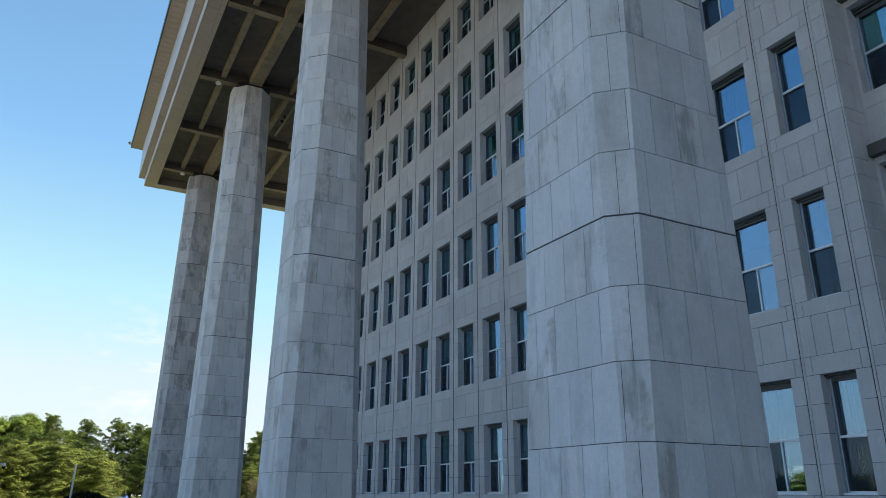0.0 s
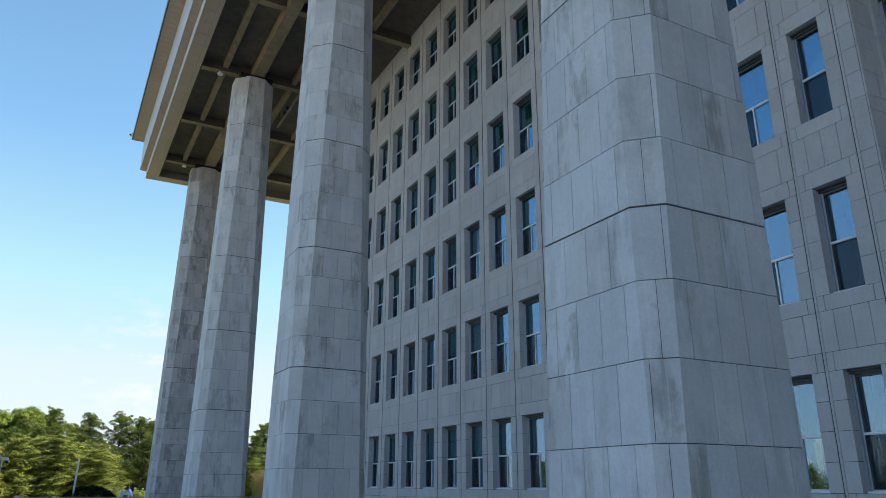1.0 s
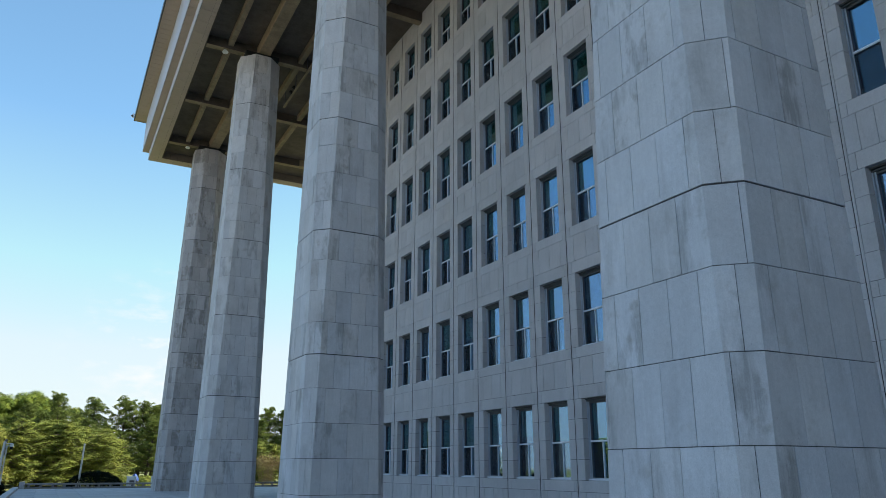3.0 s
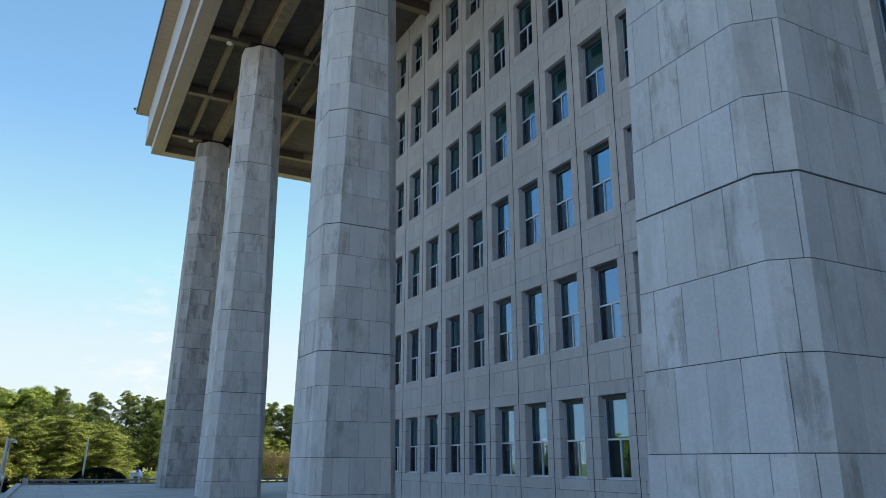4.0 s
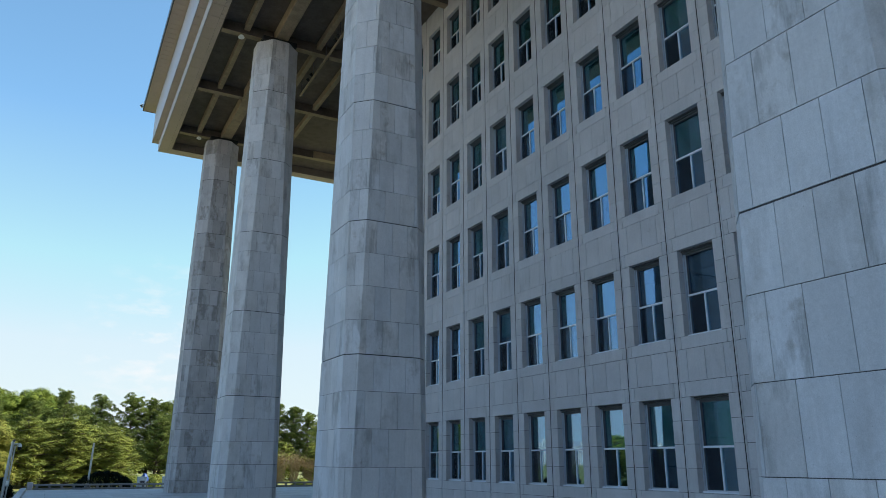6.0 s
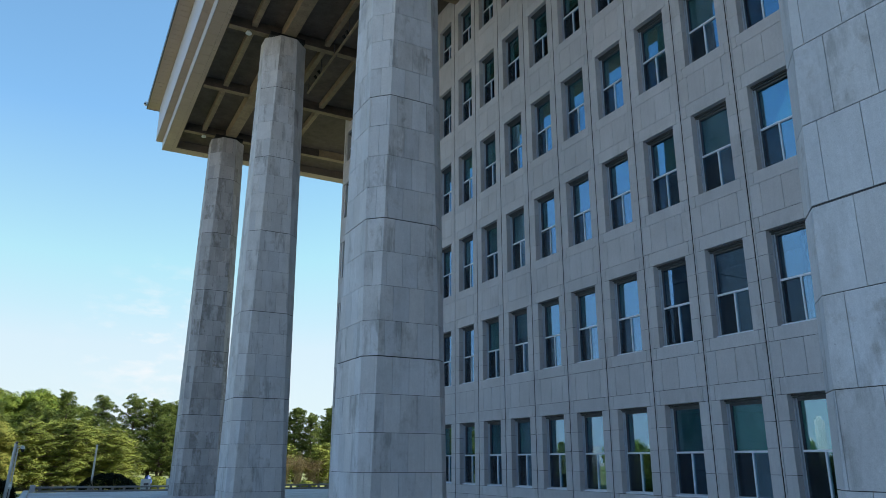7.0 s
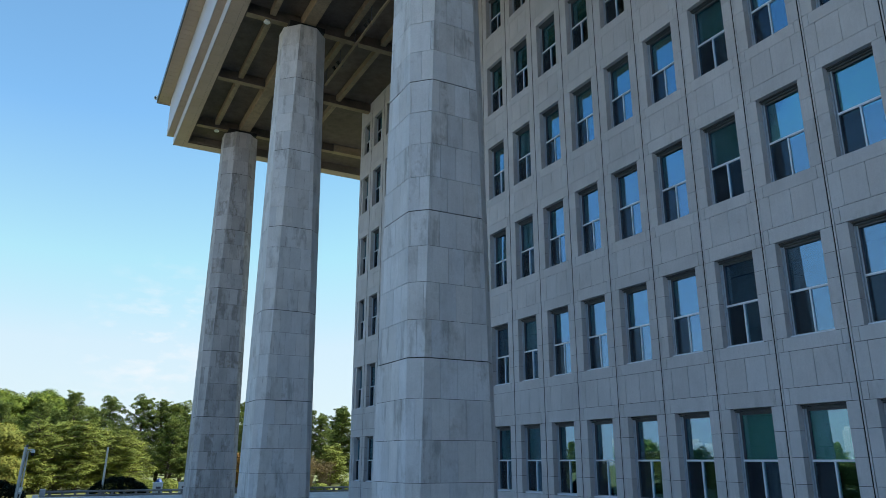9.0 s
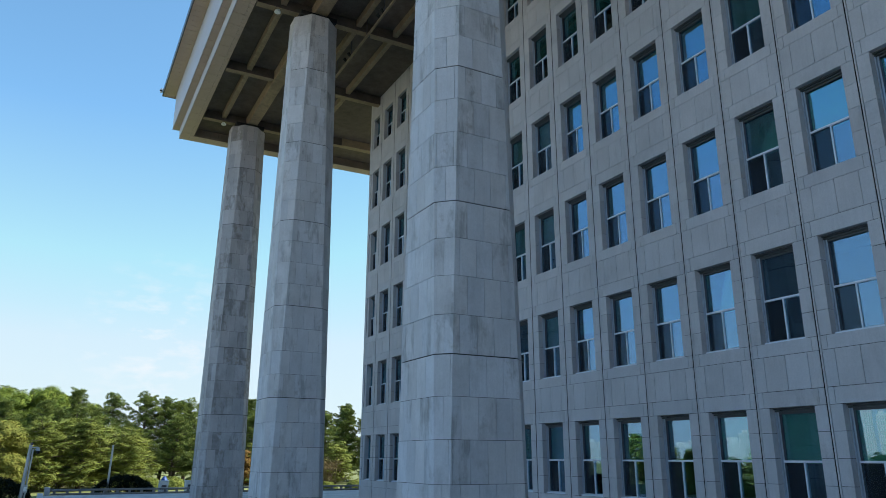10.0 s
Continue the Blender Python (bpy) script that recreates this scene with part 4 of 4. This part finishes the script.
def place(ob, spots):
    """Sets the first of a kind at the first spot and copies of it at the others: x, y, turn, scale."""
    for i, (x, y, turn, sc) in enumerate(spots):
        m = pose(x, y, 0, 0, 0, turn) @ Matrix.Scale(sc, 4)
        if i:
            copy_thing(ob, m)
    x, y, turn, sc = spots[0]
    ob.matrix_basis = pose(x, y, 0, 0, 0, turn) @ Matrix.Scale(sc, 4)


place(pine(31, 10.0), [(4.7, 96, 0, 0.96), (9.5, 97, 80, 0.94), (24.3, 97, 200, 0.94), (17.0, 99, 140, 1.0), (5.4, 90, 50, 0.64), (34.5, 96, 20, 0.86)])
place(pine(32, 10.0), [(2.7, 98, 30, 0.80), (10.8, 96, 170, 0.90), (26.6, 96, 300, 0.91), (20.5, 101, 10, 1.0), (13.5, 90, 60, 0.75), (31.5, 97, 250, 0.9)])
place(pine(33, 10.0), [(6.9, 96, 0, 0.98), (12.2, 97, 100, 0.94), (28.4, 95, 220, 0.83), (15.0, 104, 40, 0.98), (18.5, 92, 250, 0.78), (9.6, 89, 10, 0.72)])
place(pine(34, 11.0), [(-0.2, 88, 0, 0.85), (-2.5, 92, 130, 0.78), (-6.2, 88, 30, 0.74), (33, 102, 60, 0.9), (22.5, 93, 60, 0.7), (-0.9, 90, 200, 0.70)])
place(broadleaf(41, 10.6, BROAD, "bright green broadleaf tree turning yellow", 0.42, 0.1), [(-3.4, 101, 0, 1.0), (-9.2, 104, 60, 0.98), (-0.6, 104, 140, 0.95), (-6.4, 103, 230, 0.99)])
place(spreading(42, 6.0, OLIVE, "olive green tree with tiered sprays of leaves", 0.46), [(0.8, 79, 0, 1.05), (4.4, 80, 90, 0.92), (12.5, 84, 20, 0.75), (17.5, 86, 130, 0.72), (-2.2, 78, 250, 1.0), (21.0, 87, 10, 0.75)])
place(spreading(44, 6.0, OLIVE, "dense olive green tree with low tiered limbs", 0.5), [(2.6, 83, 0, 1.0), (5.6, 86, 60, 0.85), (-0.6, 84, 100, 1.1), (14.8, 88, 200, 0.8), (19.4, 90, 20, 0.8), (-5.0, 83, 310, 1.0)])
place(broadleaf(43, 5.6, AUTUMN, "small autumn tree with ochre yellow leaves", 0.46, 0.02), [(-5.6, 76, 0, 1.0), (15.2, 92, 70, 0.85)])
place(broadleaf(45, 4.2, RED, "small maple with orange red leaves", 0.42, 0.05, 0.6), [(16.1, 86, 0, 0.85)])


def thicket(seed, wide, h):
    """A leafless shrub: many thin arching stems with a few dry leaves left."""
    rng = random.Random(seed)
    t = thing("bare_shrub", "bare straw brown shrub of thin arching twigs", "shrub", group="shrubs by the terrace")
    stems, clusters = Soup(), []
    for _ in range(70):
        foot = Vector((rng.uniform(-0.5, 0.5) * wide * 0.5, rng.uniform(-0.4, 0.4), 0))
        mid = foot + Vector((rng.gauss(0, 0.3), rng.gauss(0, 0.3), h * rng.uniform(0.4, 0.6)))
        tip = mid + Vector((rng.gauss(0, 0.4) * wide * 0.5, rng.gauss(0, 0.4), h * rng.uniform(0.2, 0.5)))
        stems.rod(foot, mid, 0.022, 0.016, 4).rod(mid, tip, 0.016, 0.007, 4)
        for k in range(4):
            a = mid.lerp(tip, rng.random())
            b = a + Vector((rng.gauss(0, 0.3), rng.gauss(0, 0.3), rng.uniform(0.05, 0.45)))
            stems.rod(a, b, 0.010, 0.005, 4)
            clusters.append((b, 0.2))
    part("brushwood", stems.mesh("brushwood", STRAW), t, "straw brown twigs")
    v, f = leaf_cloud(rng, clusters, 160, 0.055, 0.8)
    part("dry_leaves", mesh("dry_leaves", v, f, AUTUMN_DRY), t)
    return t


STRAW = plain("straw_brown_twigs", (0.26, 0.20, 0.12), 0.9, 0, 0.2, 5)
AUTUMN_DRY = leaf_material("dry_leaves", (0.20, 0.145, 0.07), (0.36, 0.27, 0.13), (0.36, 0.22, 0.06), 0.2)
place(thicket(61, 3.0, 3.1), [(21.6, 84, 0, 1.0), (23.6, 84.5, 70, 0.95), (25.4, 85, 140, 0.85), (14.6, 84.5, 30, 0.75)])


def covered_cart(x, y):
    c = thing("covered_cart", "low cart under a blue tarpaulin beneath the pines", "cart", (x, y, 0.05))
    rings, v = 7, []
    for r in range(rings):
        u = r / (rings - 1)
        for k in range(20):
            a = 2 * math.pi * k / 20
            sag = 1.0 + 0.06 * math.sin(5 * a + r)
            v.append((math.cos(a) * 0.33 * (1 - u ** 3 * 0.85) * sag, math.sin(a) * 0.3 * (1 - u ** 3 * 0.85) * sag, 0.62 + 0.62 * u + 0.04 * math.sin(3 * a)))
    f = [(r * 20 + k, r * 20 + (k + 1) % 20, (r + 1) * 20 + (k + 1) % 20, (r + 1) * 20 + k) for r in range(rings - 1) for k in range(20)]
    part("tarpaulin", mesh("tarpaulin", v, f + [tuple(range((rings - 1) * 20, rings * 20))], TARP), c, "wrinkled blue tarpaulin")
    part("bed", bevelled_box("bed", (0.64, 0.56, 0.1), TRIM, 0.01), c, at=(0, 0, 0.60))
    for sx in (-1, 1):
        for sy in (-1, 1):
            part("leg", Soup().rod((sx * 0.27, sy * 0.23, 0), (sx * 0.27, sy * 0.23, 0.56), 0.03).mesh("leg", TRIM), c)
    return c


TARP = plain("blue_tarpaulin", (0.015, 0.055, 0.24), 0.5, 0, 0.15, 4)
covered_cart(6.95, 73.0)
# trees across the lawn, which the panes mirror
place(pine(35, 10.0, 0.12), [(-8.5, 100, 140, 0.95), (-14, 97, 60, 0.95), (-52, 98, 20, 0.6), (-40, 118, 260, 0.75), (-66, 84, 90, 0.6), (-78, 66, 10, 0.6), (-48, 112, 170, 0.6), (-27, 47, 30, 0.44)])
place(broadleaf(46, 10.6, BROAD, "bright green broadleaf tree turning yellow", 0.52, 0.1, 0.12), [(-24, 102, 30, 0.9), (-58, 106, 100, 0.7), (-82, 94, 10, 0.7), (-86, 66, 220, 0.6)])
place(spreading(47, 6.0, OLIVE, "olive green tree with tiered sprays of leaves", 0.48, 0.2), [(26.5, 86, 50, 0.7), (31.5, 88, 90, 0.75), (23.8, 91, 140, 0.8), (28.9, 92, 250, 0.8), (34, 92, 30, 0.85), (-9.0, 88, 40, 1.1), (-13.0, 90, 190, 1.0), (-60, 82, 70, 0.7), (-66, 66, 20, 0.65), (-72, 52, 160, 0.65), (-78, 40, 60, 0.7),
                                                                                        (-23, 37, 30, 0.60), (-25, 43.5, 100, 0.56), (-24, 51, 170, 0.60), (-22, 58, 240, 0.68), (-26, 64, 300, 0.65), (-24, 29, 60, 0.6), (-26, 71, 15, 0.7), (-24, 21, 200, 0.7), (-21, 54.5, 90, 0.5), (-20, 47.3, 130, 0.5), (-20, 40.4, 20, 0.5), (-20, 33.5, 260, 0.5),
                                                                                        (-31, 30, 30, 0.60), (-30, 35, 100, 0.62), (-31, 40, 160, 0.58), (-30, 45, 220, 0.62), (-31, 50, 280, 0.6), (-30, 55, 330, 0.62), (-31, 60, 20, 0.65), (-30, 66, 80, 0.65), (-31, 72, 140, 0.7)])
place(broadleaf(48, 5.6, AUTUMN, "small autumn tree with ochre yellow leaves", 0.46, 0.02, 0.15), [(-10.5, 82, 150, 1.0), (-54, 90, 10, 0.7), (-64, 72, 10, 0.6)])
place(shrub(51, 2.15, 1.4, 1.45, YEW, "dark green dome clipped yew behind the balustrade"), [(3.45, 67.6, 0, 1.08), (-4.6, 60.8, 20, 1.12), (-7.9, 57.0, 90, 1.1)])
place(shrub(52, 1.1, 0.9, 0.8, OLIVE, "low olive shrub at the lawn edge"), [(12.0, 73, 50, 0.9), (16.2, 72, 100, 1.0), (20.5, 71.5, 20, 0.9), (23.4, 72, 80, 1.0), (6.6, 77.5, 40, 1.0), (8.6, 78.6, 160, 1.1), (10.4, 79.5, 210, 1.0), (9.0, 83, 300, 1.2), (7.2, 84, 60, 1.1), (11.4, 84.5, 140, 1.2), (-14, 24, 20, 1.1), (-15, 27.5, 70, 1.2), (-14.5, 31, 120, 1.1), (-15, 34.5, 160, 1.2), (-14, 38, 200, 1.1), (-15, 41.5, 240, 1.2), (-14.5, 45, 280, 1.1), (-15, 48.5, 320, 1.2), (-14, 52, 10, 1.1), (-15, 55.5, 50, 1.2)])

# ---- city towers far across, mirrored in the lower panes ----
CITY = plain("pale_tower_render", (0.50, 0.485, 0.46), 0.7, 0, 0.05, 0.05, 0.1)
CITY_GLASS = plain("tower_window_band", (0.24, 0.26, 0.29), 0.4, 0, 0.1, 0.05, 0.1)


def tower(x, y, wide, high, turn):
    t = thing("apartment_tower", "pale high-rise apartment block far across the park", "tower", (x, y, 0), "distant towers")
    t.rotation_euler.z = radians(turn)
    part("wall", Soup().box(-wide / 2, wide / 2, -9, 9, 0, high).box(-wide / 4, wide / 4, -5, 5, high, high + 5).mesh("wall", CITY), t)
    win = Soup()
    for fl_i in range(int(high / 3.2)):
        for k in range(int(wide / 2.8)):
            yy = -wide / 2 + 1.4 + 2.8 * k
            win.box(yy - 0.55, yy + 0.55, -9.15, 9.15, 0.5 + 3.2 * fl_i, 2.9 + 3.2 * fl_i)
        for yy in (-6.5, -2.2, 2.2, 6.5):
            win.box(-wide / 2 - 0.15, wide / 2 + 0.15, yy - 0.8, yy + 0.8, 1.2 + 3.2 * fl_i, 2.6 + 3.2 * fl_i)
    tagged(part("windows", win.mesh("windows", CITY_GLASS), t), kind="stuff")


for bearing, far, wide, high in ((24.0, 860, 26, 50), (26.2, 900, 24, 62), (28.4, 940, 24, 46), (30.3, 880, 12, 50), (31.3, 900, 12, 60), (32.15, 930, 13, 68), (33.4, 900, 12, 42), (34.9, 940, 13, 62), (36.2, 900, 30, 36), (37.6, 880, 34, 26), (39.0, 900, 26, 24),
                                (39.9, 960, 18, 40), (40.8, 900, 30, 27), (42.2, 920, 34, 22), (43.3, 900, 20, 28), (44.2, 880, 34, 20), (46.0, 900, 40, 24), (48.5, 900, 30, 34), (51.0, 920, 40, 26), (54.0, 900, 30, 30), (57.5, 900, 40, 24)):
    tower(33 - 1.25 * far * math.cos(radians(bearing)), 7 + 1.25 * far * math.sin(radians(bearing)), wide, high, 90 - bearing)

# ---- windows, then the stones of columns and wall ----
set_windows()
# the last four columns are unseen, added to block sky light southwards
for y, seed, top, off in zip((*COL_Y, -8.5, -25.5, -42.5, -59.5), (21, 22, 23, 24, 25, 26, 27, 28), (14, 23, 23, 23, 0, 0, 0, 0), (0, 0, -0.10, -0.15, 0, 0, 0, 0)):
    if seed != 24:
        build_column(y, seed, top, GRANITE, "tall tapering octagonal column clad in streaked grey granite", off)
    else:
        build_column(y, seed, top, GRANITE_OLD, "tall tapering corner column clad in dark weathered granite", off)
lay_wall_pieces()
